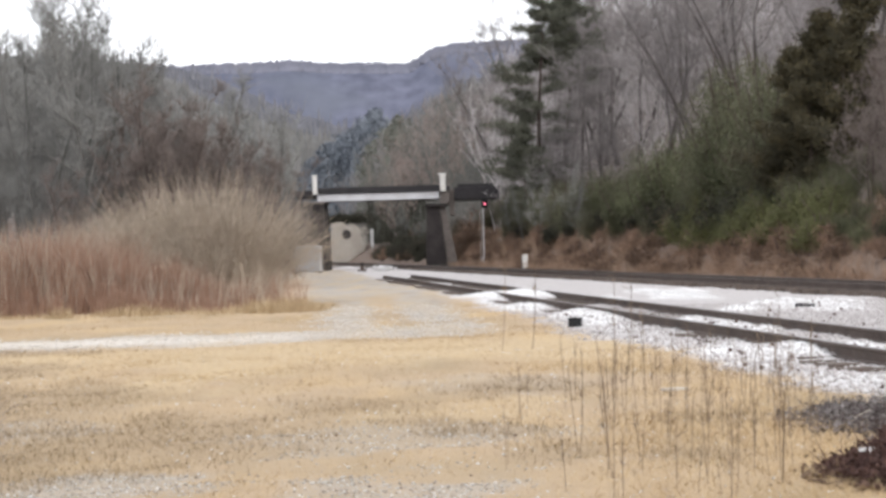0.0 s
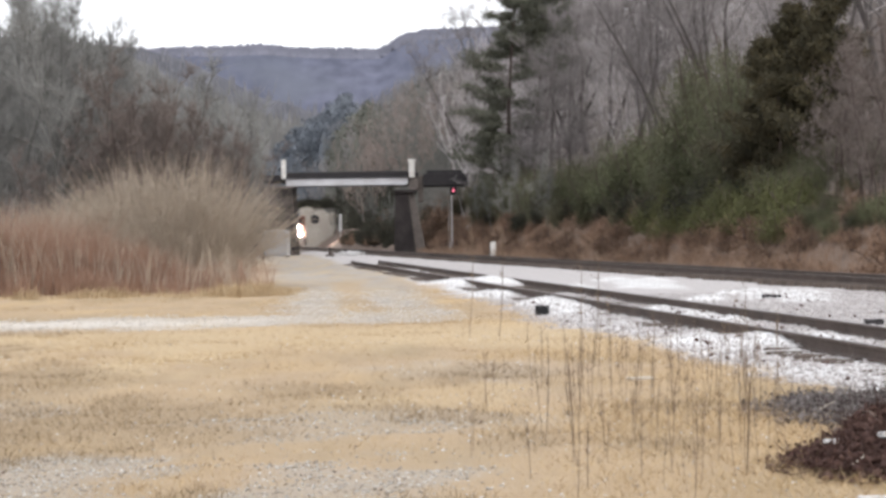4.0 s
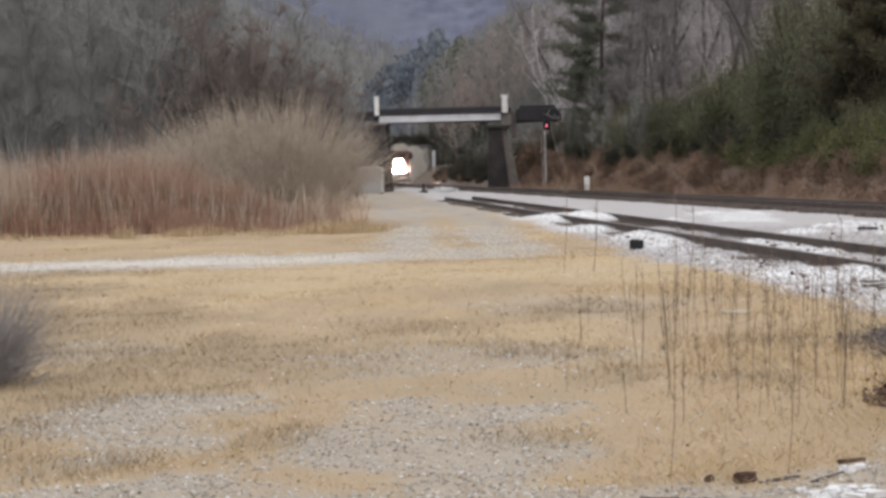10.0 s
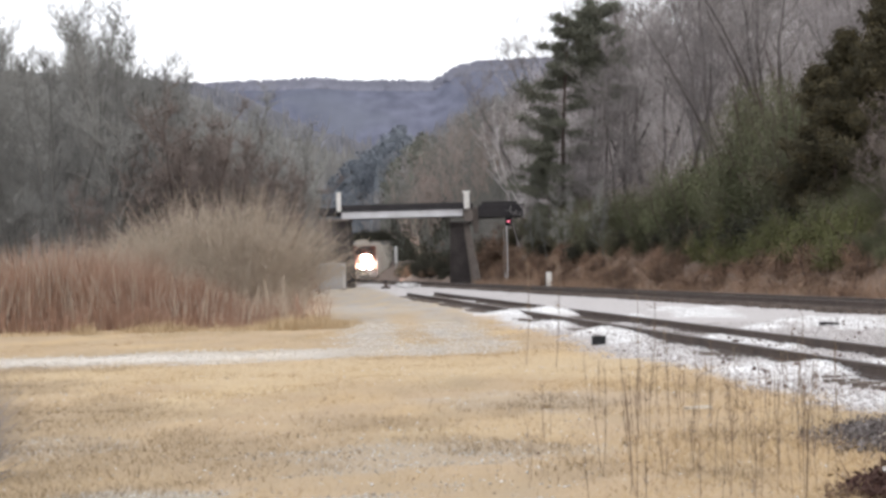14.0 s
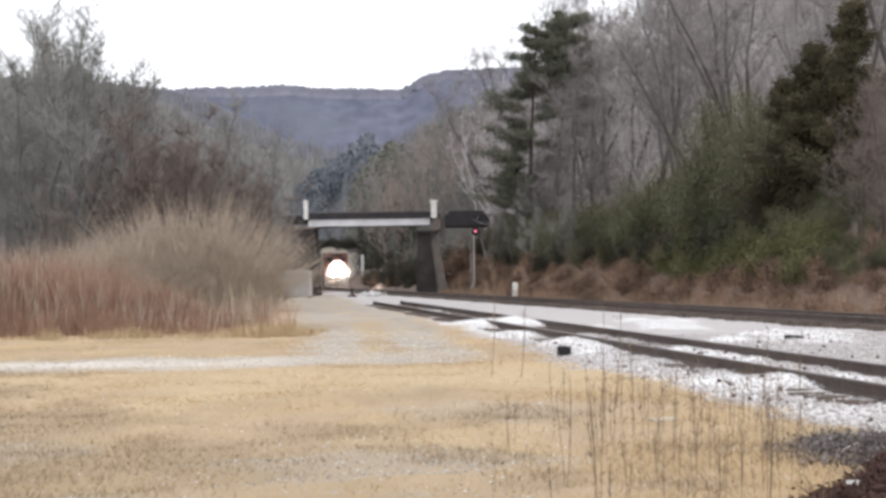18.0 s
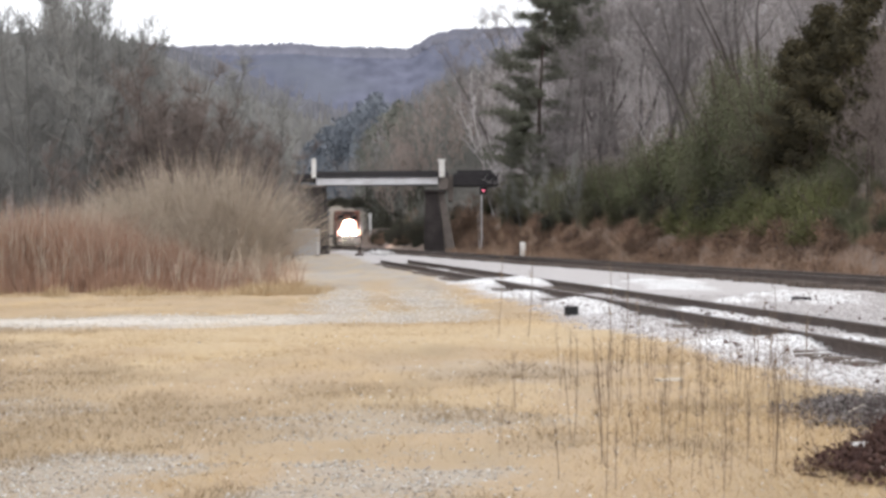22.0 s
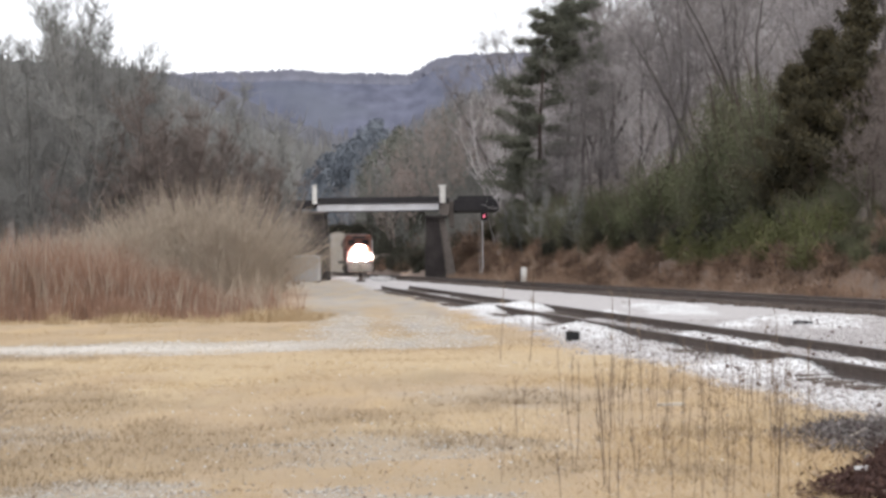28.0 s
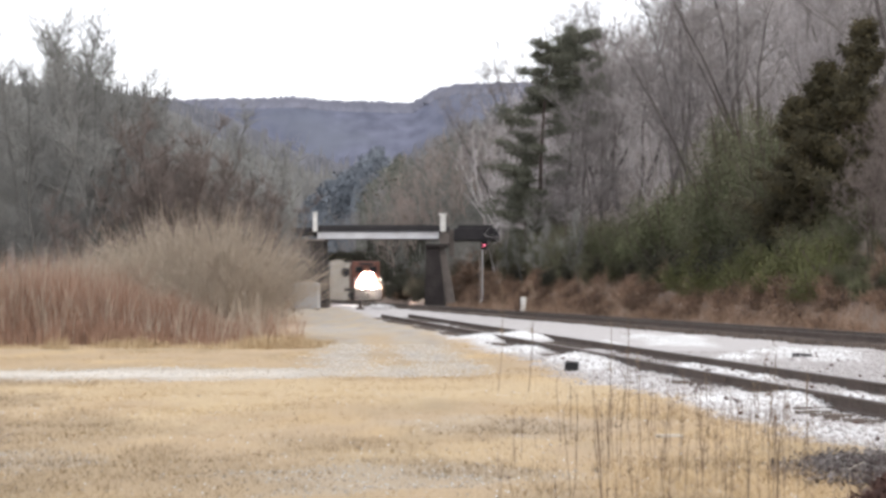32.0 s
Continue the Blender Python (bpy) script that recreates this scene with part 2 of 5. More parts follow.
def part(name, data, mat, parent, label="", m=None):
    """A bmesh or mesh as one mesh object under a thing or a part."""
    if isinstance(data, bmesh.types.BMesh):
        me = bpy.data.meshes.new(name)
        bmesh.ops.recalc_face_normals(data, faces=data.faces)
        data.to_mesh(me)
        data.free()
        me.materials.append(mat)
    else:
        me = data
    ob = new(name, me)
    ob.parent = parent
    if m is not None:
        ob.matrix_basis = m
    if label:
        ob["label"] = label
    return ob


def box(x0, x1, y0, y1, z0, z1, bevel=0.02, taper=0.0, bm=None):
    bm = bm or bmesh.new()
    r = bmesh.ops.create_cube(bm, size=1.0)
    vs = r["verts"]
    for v in vs:
        up = v.co.z > 0
        sx = (1 - taper) if up else 1
        v.co = Vector(((x0 + x1) / 2 + v.co.x * (x1 - x0) * sx, (y0 + y1) / 2 + v.co.y * (y1 - y0), z1 if up else z0))
    if bevel:
        es = list({e for v in vs for e in v.link_edges})
        bmesh.ops.bevel(bm, geom=es, offset=bevel, segments=2, affect="EDGES", profile=0.5)
    return bm


def cyl(p0, p1, r0, r1=None, n=12, bm=None):
    bm = bm or bmesh.new()
    p0, p1 = Vector(p0), Vector(p1)
    d = p1 - p0
    q = d.to_track_quat("Z", "Y").to_matrix().to_4x4()
    bmesh.ops.create_cone(bm, cap_ends=True, segments=n, radius1=r0, radius2=r0 if r1 is None else r1, depth=d.length, matrix=Matrix.Translation((p0 + p1) / 2) @ q)
    return bm


def prism(profile, y0, y1, bm=None):
    """A closed outline in x and z, drawn out along y."""
    bm = bm or bmesh.new()
    a = [bm.verts.new((x, y0, z)) for x, z in profile]
    b = [bm.verts.new((x, y1, z)) for x, z in profile]
    bm.faces.new(a)
    bm.faces.new(b[::-1])
    for i in range(len(a)):
        j = (i + 1) % len(a)
        bm.faces.new((a[j], a[i], b[i], b[j]))
    return bm


def tubes(p0, p1, r0, r1, sides=3):
    """Tapered tubes between two arrays of points, without end caps."""
    p0, p1 = np.asarray(p0, float), np.asarray(p1, float)
    r0, r1 = np.broadcast_to(r0, len(p0)), np.broadcast_to(r1, len(p0))
    d = p1 - p0
    d /= np.linalg.norm(d, axis=1)[:, None] + 1e-9
    ref = np.where(np.abs(d[:, 2:3]) > 0.9, np.array([[1.0, 0, 0]]), np.array([[0, 0, 1.0]]))
    u = np.cross(d, ref)
    u /= np.linalg.norm(u, axis=1)[:, None]
    w = np.cross(d, u)
    ang = np.arange(sides) * 2 * math.pi / sides
    ring = u[:, None, :] * np.cos(ang)[None, :, None] + w[:, None, :] * np.sin(ang)[None, :, None]
    va, vb = p0[:, None] + ring * r0[:, None, None], p1[:, None] + ring * r1[:, None, None]
    verts = np.concatenate([va, vb], 1).reshape(-1, 3)
    i = np.arange(sides)
    j = (i + 1) % sides
    quad = np.stack([i, j, j + sides, i + sides], 1)
    return verts, (quad[None] + (np.arange(len(p0)) * 2 * sides)[:, None, None]).reshape(-1, 4)


def spikes(p0, p1, r0):
    """Thin three-sided twigs that end in a point."""
    v, _ = tubes(p0, p1, r0, 0.0, 3)
    v = v.reshape(-1, 6, 3)[:, :4]
    f = np.array([(0, 1, 3), (1, 2, 3), (2, 0, 3)])
    return v.reshape(-1, 3), (f[None] + (np.arange(len(v)) * 4)[:, None, None]).reshape(-1, 3)


def tri(v, f):
    return v, np.concatenate([f[:, :3], f[:, [0, 2, 3]]])


def flakes(c, size, rnd, tall=1.0):
    """Small leaf diamonds round the points c, turned at random."""
    c = np.asarray(c, float)
    k = len(c)
    a, b = rnd.normal(size=(k, 3)), rnd.normal(size=(k, 3))
    a /= np.linalg.norm(a, axis=1)[:, None]
    b -= a * (a * b).sum(1)[:, None]
    b /= np.linalg.norm(b, axis=1)[:, None]
    s = np.broadcast_to(size, k)[:, None]
    bend = np.cross(a, b) * s * 0.25
    verts = np.stack([c - a * s * tall, c + b * s * 0.5 + bend, c + a * s * tall, c - b * s * 0.5 + bend], 1).reshape(-1, 3)
    return verts, np.arange(k * 4).reshape(-1, 4)


def leaves(c, size, rnd):
    """Small pointed leaves round the points c, one bent-free triangle each."""
    c = np.asarray(c, float)
    k = len(c)
    a, b = rnd.normal(size=(k, 3)), rnd.normal(size=(k, 3))
    a /= np.linalg.norm(a, axis=1)[:, None]
    b -= a * (a * b).sum(1)[:, None]
    b /= np.linalg.norm(b, axis=1)[:, None]
    s = np.broadcast_to(size, k)[:, None]
    return np.stack([c - a * s - b * s * 0.6, c - a * s + b * s * 0.6, c + a * s], 1).reshape(-1, 3), np.arange(k * 3).reshape(-1, 3)


def joined(*sets):
    vs, fs, k = [], [], 0
    for v, f in sets:
        vs.append(v)
        fs.append(f + k)
        k += len(v)
    return np.concatenate(vs), np.concatenate(fs)


STONE_V = np.array([(1, 0, 0), (-1, 0, 0), (0, 1, 0), (0, -1, 0), (0, 0, 1), (0, 0, -1), (0.6, 0.6, 0.6), (-0.6, 0.55, 0.5)], float)
STONE_F = np.array([(6, 2, 0), (6, 4, 2), (6, 0, 4), (7, 1, 2), (7, 2, 4), (7, 4, 1), (4, 0, 3), (4, 3, 1), (5, 0, 2), (5, 2, 1), (5, 1, 3), (5, 3, 0)])


def stones(c, size, rnd):
    """Angular stones at the points c."""
    k = len(c)
    v = STONE_V[None] * (size[:, None, None] * rnd.uniform(0.55, 1.15, (k, 8, 1)))
    ang = rnd.uniform(0, 2 * math.pi, k)
    ca, sa = np.cos(ang)[:, None], np.sin(ang)[:, None]
    x, y, z = v[..., 0] * ca - v[..., 1] * sa, v[..., 0] * sa + v[..., 1] * ca, v[..., 2] * 0.75
    v = np.stack([x, y, z], -1) + np.asarray(c)[:, None]
    return v.reshape(-1, 3), (STONE_F[None] + (np.arange(k) * 8)[:, None, None]).reshape(-1, 3)


# ---- lie of the land ----
def main_x(y):
    return 18.25 - 0.0975 * y


def siding_x(y):
    return 8.0 - 0.0767 * y


def smooth(v, lo, hi):
    t = np.clip((np.asarray(v, float) - lo) / (hi - lo), 0, 1)
    return t * t * (3 - 2 * t)


LATTICE = np.random.default_rng(1).uniform(-1, 1, (256, 256))


def wob(x, y, s=1.0):
    """Smooth lattice noise of two octaves, about -1 to 1; a bump is some 1.4 m across at s = 1."""
    out = 0
    for k, (f, a) in enumerate(((0.7, 1.0), (1.6, 0.5))):
        u, v = np.asarray(x, float) * f * s + 37.3 * k, np.asarray(y, float) * f * s + 11.9 * k
        i, j = np.floor(u).astype(int), np.floor(v).astype(int)
        p, q = u - i, v - j
        p, q = p * p * (3 - 2 * p), q * q * (3 - 2 * q)
        g = [LATTICE[(i + di) % 256, (j + dj) % 256] for di in (0, 1) for dj in (0, 1)]
        out = out + a * (g[0] * (1 - p) * (1 - q) + g[1] * (1 - p) * q + g[2] * p * (1 - q) + g[3] * p * q)
    return out / 1.1


MOUNDS = ((4.75, 33, 0.35, 1.6, 0.13), (5.3, 29.5, 0.3, 1.2, 0.10), (5.05, 40, 0.3, 1.5, 0.12), (2.0, 62, 0.7, 3.0, 0.14), (1.3, 76, 1.1, 3.0, 0.20), (2.5, 74, 0.8, 2.5, 0.22), (2.9, 50, 0.7, 4.0, 0.16), (3.9, 33.5, 0.7, 1.6, 0.10), (6.3, 38.5, 0.5, 2.0, 0.10), (4.9, 44, 0.4, 2.4, 0.08),
          (8.0, 55, 1.1, 4.0, 0.12), (6.6, 71, 0.9, 7.0, 0.12), (9.0, 58.5, 0.8, 2.2, 0.10), (7.4, 76, 0.5, 3.0, 0.10), (4.6, 60, 0.35, 3.0, 0.08), (5.55, 33.2, 0.28, 1.7, 0.10), (4.65, 46.8, 0.4, 1.5, 0.10), (6.3, 54.4, 0.5, 1.1, 0.12), (7.05, 56, 0.5, 1.1, 0.14), (7.8, 57.4, 0.5, 1.1, 0.12), (4.6, 69.5, 0.35, 3.4, 0.10), (6.2, 78, 0.6, 3.0, 0.12), (2.7, 52.6, 0.6, 2.2, 0.10))


def mound_mask(x, y):
    m = np.zeros(np.shape(x))
    for cx, cy, rx, ry, h in MOUNDS:
        d = ((x - cx) / rx) ** 2 + ((y - cy) / ry) ** 2 + 0.5 * wob(x, y, 2.2)
        m = np.maximum(m, 1 - smooth(d, 0.3, 1.2))
    return m


def land(x, y):
    x, y = np.asarray(x, float), np.asarray(y, float)
    s = x - main_x(y)
    bank = 0.7 * np.clip(s - 4.3, 0, 30) + 0.22 * np.clip(s - 34.3, 0, 300)
    bank *= 1 + 0.08 * wob(x * 0.15, y * 0.15)
    left = 0.45 * np.clip(-s - 12, 0, 60) * smooth(y, 200, 300) + 0.12 * np.clip(-s - 90, 0, 150)
    emb = 6.2 * smooth(-x, 11.5, 17.5) * (1 - smooth(np.abs(y - 225), 4, 14)) * (s < 0)
    h = np.maximum(np.where(s > 0, bank, left), emb)
    near = 0.03 * wob(x, y) * (np.abs(s) > 0) + 0.012 * wob(x, y, 4.0)
    near = near + 0.035 * np.exp(-((x - siding_x(y)) / 1.0) ** 2) * (y > 12) * (y < 170) * (0.8 + 0.5 * wob(x, y, 1.4))
    for cx, cy, rx, ry, k in MOUNDS:
        near = near + k * np.exp(-(((x - cx) / rx) ** 2 + ((y - cy) / ry) ** 2) * 1.2)
    return h + near * (y < 260)


def between(y, table):
    return np.interp(y, [t[0] for t in table], [t[1] for t in table])


BALLAST_EDGE = ((10, 5.2), (20, 4.2), (24, 3.65), (28, 3.4), (34, 3.0), (41, 2.3), (50, 1.9), (60, 1.2), (77, 0.2), (100, -0.9), (142, -4.2), (230, -9.5), (400, -28))
LANE = ((44, 0.0), (52, -1.1), (75, -1.9), (100, -3.0), (148, -4.9), (205, -7.4), (240, -8))


def spill_mask(x, y):
    """White limestone spilled along the near side of the siding."""
    n = wob(x, y, 1.2) * 0.5 + wob(x, y, 4.0) * 0.4
    near = smooth(x - between(y, BALLAST_EDGE) + 0.4 * n, 0.1, 0.6) * (1 - smooth(x - siding_x(y) + 0.3 * n, -0.6, 0.7))
    return near * (1 - smooth(y, 80, 95)) * np.clip(0.6 + 0.7 * n, 0, 1)


def ballast_mask(x, y):
    e = between(y, BALLAST_EDGE) + 0.35 * wob(x, y, 1.6) + 0.25 * wob(x, y, 5.0)
    s = x - main_x(y)
    return smooth(x - e, -0.1, 0.45) * (1 - smooth(s + 0.2 * wob(x, y, 2.0), 2.6, 3.4))


def road_mask(x, y):
    """The bright wheel track that crosses the yard."""
    n = wob(x, y, 1.5) * 0.5 + wob(x, y, 4.1) * 0.5
    return (1 - smooth(np.abs(y - 45.8 - 0.1 * x) + 0.9 * n, 0.7, 3.4)) * (1 - smooth(x + n, -5.0, -0.5)) * (0.75 + 0.25 * wob(x, y, 3.0))


def lane_mask(x, y):
    n = wob(x, y, 1.5) * 0.5 + wob(x, y, 4.1) * 0.5
    road = (1 - smooth(np.abs(y - 47 - 0.25 * x) + 1.1 * n, 2.2, 4.2)) * (1 - smooth(x, -0.3, 1.6))
    d = np.abs(x - between(y, LANE))
    d = d / (1 + np.clip(y - 65, 0, 120) / 55)
    lane = (1 - smooth(d + 0.35 * n, 1.1, 2.2)) * smooth(y, 43, 50) * (1 - 0.75 * (1 - smooth(np.abs(d - 0.1) + 0.2 * n, 0.1, 0.5)))
    return np.clip(np.maximum(road, lane), 0, 1)


PATCHES = ((2.7, 13.1, 1.0, 0.9), (1.75, 12.2, 0.5, 0.6), (-2.3, 15.8, 0.75, 1.9), (-0.45, 13.6, 0.85, 2.9), (-1.8, 11.8, 1.6, 0.8), (0.3, 11.3, 1.4, 0.9), (1.6, 11.0, 1.2, 0.8), (-0.4, 20.5, 1.4, 1.6), (-3.9, 22, 0.8, 1.6), (0.4, 28, 1.2, 2))


def patch_mask(x, y):
    n = wob(x, y, 1.3) * 0.8 + wob(x, y * 0.5, 4.0) * 0.6 + wob(x, y * 0.4, 9.0) * 0.35
    m = np.zeros(np.shape(x))
    for i, (cx, cy, rx, ry) in enumerate(PATCHES):
        m = np.maximum(m, (1 - smooth(((x - cx) / rx) ** 2 + ((y - cy) / ry) ** 2 + n, 0.4, 1.5)) * (1.0 if i < 7 else 0.45))
    return m


WEEDY = ((-3.84, 27.4, 0.85, 2.2), (-4.54, 23.4, 0.45, 4.5), (-2.96, 19.9, 0.4, 0.95), (-1.35, 19.6, 0.5, 1.26), (-1.35, 14.3, 0.25, 0.55), (-2.35, 13.2, 0.5, 0.62), (0.75, 26.6, 0.9, 1.5), (0.73, 18.4, 0.4, 0.92), (1.7, 17.7, 0.4, 0.66), (0.12, 13.9, 0.31, 0.4),
         (-2.99, 17.2, 0.46, 0.89), (-3.15, 19.8, 0.49, 1.41), (-0.96, 24.4, 0.77, 1.25), (0.25, 20.6, 0.56, 0.89), (-3.13, 15.3, 0.28, 0.71), (-1.22, 25.2, 0.85, 0.66), (-0.28, 22.2, 0.45, 0.74), (-6.4, 34, 1.2, 3.0), (-5.6, 28.5, 0.9, 2.0), (-7.5, 41, 1.6, 1.6), (2.3, 21.5, 0.5, 1.0),
         (-4.6, 22, 1.1, 8.0), (-3.4, 14, 0.8, 2.4), (-2.4, 21, 1.2, 3.0))


def weedy_mask(x, y):
    m = np.zeros(np.shape(x))
    n = 0.7 * wob(x, y * 0.35, 1.3) + 0.5 * wob(x, y * 0.35, 3.7)
    for cx, cy, rx, ry in WEEDY:
        m = np.maximum(m, 1 - smooth(((x - cx) / rx) ** 2 + ((y - cy) / ry) ** 2 + n, -0.3, 1.9))
    return m


def golden_mask(x, y):
    """Longer bleached grass in a band before the wheel track and beside the heaps."""
    n = 0.6 * wob(x, y * 0.3, 0.6) + 0.4 * wob(x, y * 0.3, 2.3)
    band = smooth(y + 5 * n, 30, 36) * (1 - smooth(y + 2 * n, 40, 44))
    tufts = smooth(n, 0.25, 0.6) * (1 - smooth(y, 30, 36))
    return np.clip(0.8 * band + 0.5 * tufts, 0, 1)


def soil_material():
    """Ground cover: straw, gravel, white stone dust and leaf litter laid by the masks of the land."""
    m = bpy.data.materials.new("mixed_ground")
    m.use_nodes = True
    n, l = m.node_tree.nodes, m.node_tree.links
    b = n["Principled BSDF"]
    b.inputs["Roughness"].default_value, b.inputs["Specular IOR Level"].default_value = 0.95, 0.15
    co = n.new("ShaderNodeTexCoord")

    def noise_tex(s, d=4.0, stretch=1.0, lo=0.33, hi=0.67, shift=0.0):
        t = n.new("ShaderNodeTexNoise")
        t.inputs["Scale"].default_value, t.inputs["Detail"].default_value = s, d
        mp = n.new("ShaderNodeMapping")
        mp.inputs["Scale"].default_value, mp.inputs["Location"].default_value = (1, stretch, 1), (shift, 0, 0)
        l.new(co.outputs["Object"], mp.inputs["Vector"])
        l.new(mp.outputs["Vector"], t.inputs["Vector"])
        r = n.new("ShaderNodeMapRange")
        r.inputs["From Min"].default_value, r.inputs["From Max"].default_value = lo, hi
        l.new(t.outputs["Fac"], r.inputs["Value"])
        return r.outputs["Result"]

    def mix(fac, a, bb):
        x = n.new("ShaderNodeMix")
        x.data_type = "RGBA"
        l.new(fac, x.inputs["Factor"])
        for sock, v in ((x.inputs["A"], a), (x.inputs["B"], bb)):
            if isinstance(v, tuple):
                sock.default_value = (*v, 1)
            else:
                l.new(v, sock)
        return x.outputs["Result"]

    def mask(name):
        a = n.new("ShaderNodeAttribute")
        a.attribute_name = name
        return a.outputs["Fac"]

    grain, mid, wide, streak = noise_tex(30), noise_tex(2.2), noise_tex(0.9, stretch=0.3), noise_tex(1.1, stretch=0.07)
    gold, olive = noise_tex(0.45, stretch=0.3, lo=0.52, hi=0.7), noise_tex(0.7, stretch=0.28, lo=0.5, hi=0.72, shift=17.0)
    straw = mix(mid, (0.395, 0.295, 0.193), (0.495, 0.38, 0.257))
    straw = mix(wide, straw, (0.47, 0.345, 0.205))
    straw = mix(gold, straw, (0.60, 0.43, 0.22))
    straw = mix(olive, straw, (0.31, 0.245, 0.15))
    straw = mix(mask("golden"), straw, mix(grain, (0.56, 0.435, 0.255), (0.70, 0.55, 0.34)))
    straw = mix(mask("weedy"), straw, (0.30, 0.228, 0.142))
    straw = mix(grain, straw, (0.375, 0.29, 0.195))
    gravel = mix(grain, (0.315, 0.272, 0.218), (0.44, 0.397, 0.34))
    lane = mix(grain, (0.30, 0.278, 0.252), (0.41, 0.384, 0.352))
    lane = mix(olive, lane, (0.29, 0.24, 0.185))
    lane = mix(streak, lane, (0.42, 0.345, 0.25))
    pale = mix(grain, (0.385, 0.365, 0.355), (0.53, 0.505, 0.495))
    white = mix(grain, (0.74, 0.74, 0.73), (0.84, 0.84, 0.84))
    litter = mix(mid, (0.19, 0.14, 0.11), (0.26, 0.19, 0.145))
    litter = mix(mask("duff"), litter, (0.205, 0.18, 0.165))
    litter = mix(grain, litter, (0.14, 0.115, 0.10))
    col = mix(mask("gravel"), straw, gravel)
    col = mix(mask("lane"), col, lane)
    col = mix(mask("road"), col, mix(grain, (0.60, 0.56, 0.50), (0.76, 0.72, 0.65)))
    col = mix(mask("ballast"), col, pale)
    col = mix(mask("white"), col, white)
    col = mix(mask("russet"), col, (0.36, 0.25, 0.17))
    col = mix(mask("litter"), col, litter)
    l.new(col, b.inputs["Base Color"])
    bp = n.new("ShaderNodeBump")
    bp.inputs["Strength"].default_value, bp.inputs["Distance"].default_value = 0.6, 0.03
    l.new(grain, bp.inputs["Height"])
    l.new(bp.outputs["Normal"], b.inputs["Normal"])
    return m


def build_ground():
    ys = np.concatenate([np.linspace(-300, 8, 10), np.linspace(8.4, 30, 90), np.linspace(30.4, 90, 130), np.linspace(91.5, 420, 90), np.geomspace(430, 4500, 26)])
    xs = np.concatenate([-np.geomspace(2500, 31, 26), np.linspace(-30, -6.2, 44), np.linspace(-6, 14, 100), np.linspace(14.4, 60, 50), np.geomspace(62, 2500, 26)])
    X, Y = np.meshgrid(xs, ys)
    Z = land(X, Y)
    nx, ny = len(xs), len(ys)
    i = (np.arange(ny - 1)[:, None] * nx + np.arange(nx - 1)[None]).ravel()
    me = mesh_np("ground", np.stack([X, Y, Z], -1).reshape(-1, 3), np.stack([i, i + 1, i + nx + 1, i + nx], 1), soil_material())
    s = X - main_x(Y)
    lane_fill = smooth(Y, 76, 92) * smooth(X + 5.5 + (Y - 90) * 0.06 + 0.6 * wob(X, Y), -0.8, 1.6)
    for name, v in (("gravel", patch_mask(X, Y) * 0.8), ("road", 0.9 * road_mask(X, Y)), ("golden", golden_mask(X, Y)), ("lane", np.maximum(lane_mask(X, Y), lane_fill)), ("weedy", 0.8 * weedy_mask(X, Y)), ("duff", smooth(s, 6.5, 10) + (s < 0)), ("ballast", ballast_mask(X, Y)), ("white", np.maximum(mound_mask(X, Y), 0.6 * spill_mask(X, Y))), ("russet", smooth(-X + 0.6 * wob(X, Y), 4.5, 7.0) * smooth(Y, 67.5, 70) * (1 - smooth(Y, 130, 170)) * (1 - lane_fill)),
                    ("litter", np.maximum(smooth(s, 2.9, 4.0), smooth(-X + 0 * Y, 10.5, 12.5) * smooth(Y, 74, 82)))):
        a = me.attributes.new(name, "FLOAT", "POINT")
        a.data.foreach_set("value", v.astype(np.float32).ravel())
    me.polygons.foreach_set("use_smooth", np.ones(len(me.polygons), bool))
    thing("ground", None, "dry straw-coloured winter ground with pale gravel patches", "ground", kind="structure", mesh=me)


build_ground()


def ridge(name, y, table, depth, label, seed, mats, trees, low, tall, fat):
    """A far wooded hill with the skyline heights of the table, rising from its foot, and the trees on it."""
    r = np.random.default_rng(seed)
    xs = np.linspace(table[0][0], table[-1][0], 220)
    top = between(xs, table) + 0.7 * np.sin(xs * 0.043) + 0.5 * np.sin(xs * 0.13 + 1)
    rows = []
    for k in np.linspace(0, 1, 9):
        rows.append(np.stack([xs, np.full_like(xs, y - depth * (1 - k)), -2 + (top + 2) * k], -1))
    rows.append(np.stack([xs, np.full_like(xs, y + depth), np.full_like(xs, -4)], -1))
    nx, ny = len(xs), len(rows)
    i = (np.arange(ny - 1)[:, None] * nx + np.arange(nx - 1)[None]).ravel()
    me = mesh_np(name, np.concatenate(rows), np.stack([i, i + 1, i + nx + 1, i + nx], 1), mats[0])
    me.polygons.foreach_set("use_smooth", np.ones(len(me.polygons), bool))
    ob = thing(name, None, label, "hill", kind="structure", mesh=me)
    x, v = r.uniform(xs[0], xs[-1], trees), r.uniform(low, 1, trees)
    base = np.stack([x, y - depth * (1 - v) - 1, -2 + (np.interp(x, xs, top) + 2) * v - 0.5], -1)
    tip = base + np.stack([r.normal(0, 0.1, trees) * tall, np.zeros(trees), r.uniform(0.35, 1.0, trees) * tall], -1)
    base[:, 2] -= 0.7 * tall
    tr = new("treeline", mesh_np("treeline", *spikes(base, tip, fat * r.uniform(0.6, 1.3, trees)), mats[1]))
    tr.parent = ob
    tagged(tr, "hazy mass of leafless trees", kind="stuff")
    return ob


def el(y, rows):
    return [(x * y, EYE + h * y) for x, h in rows]


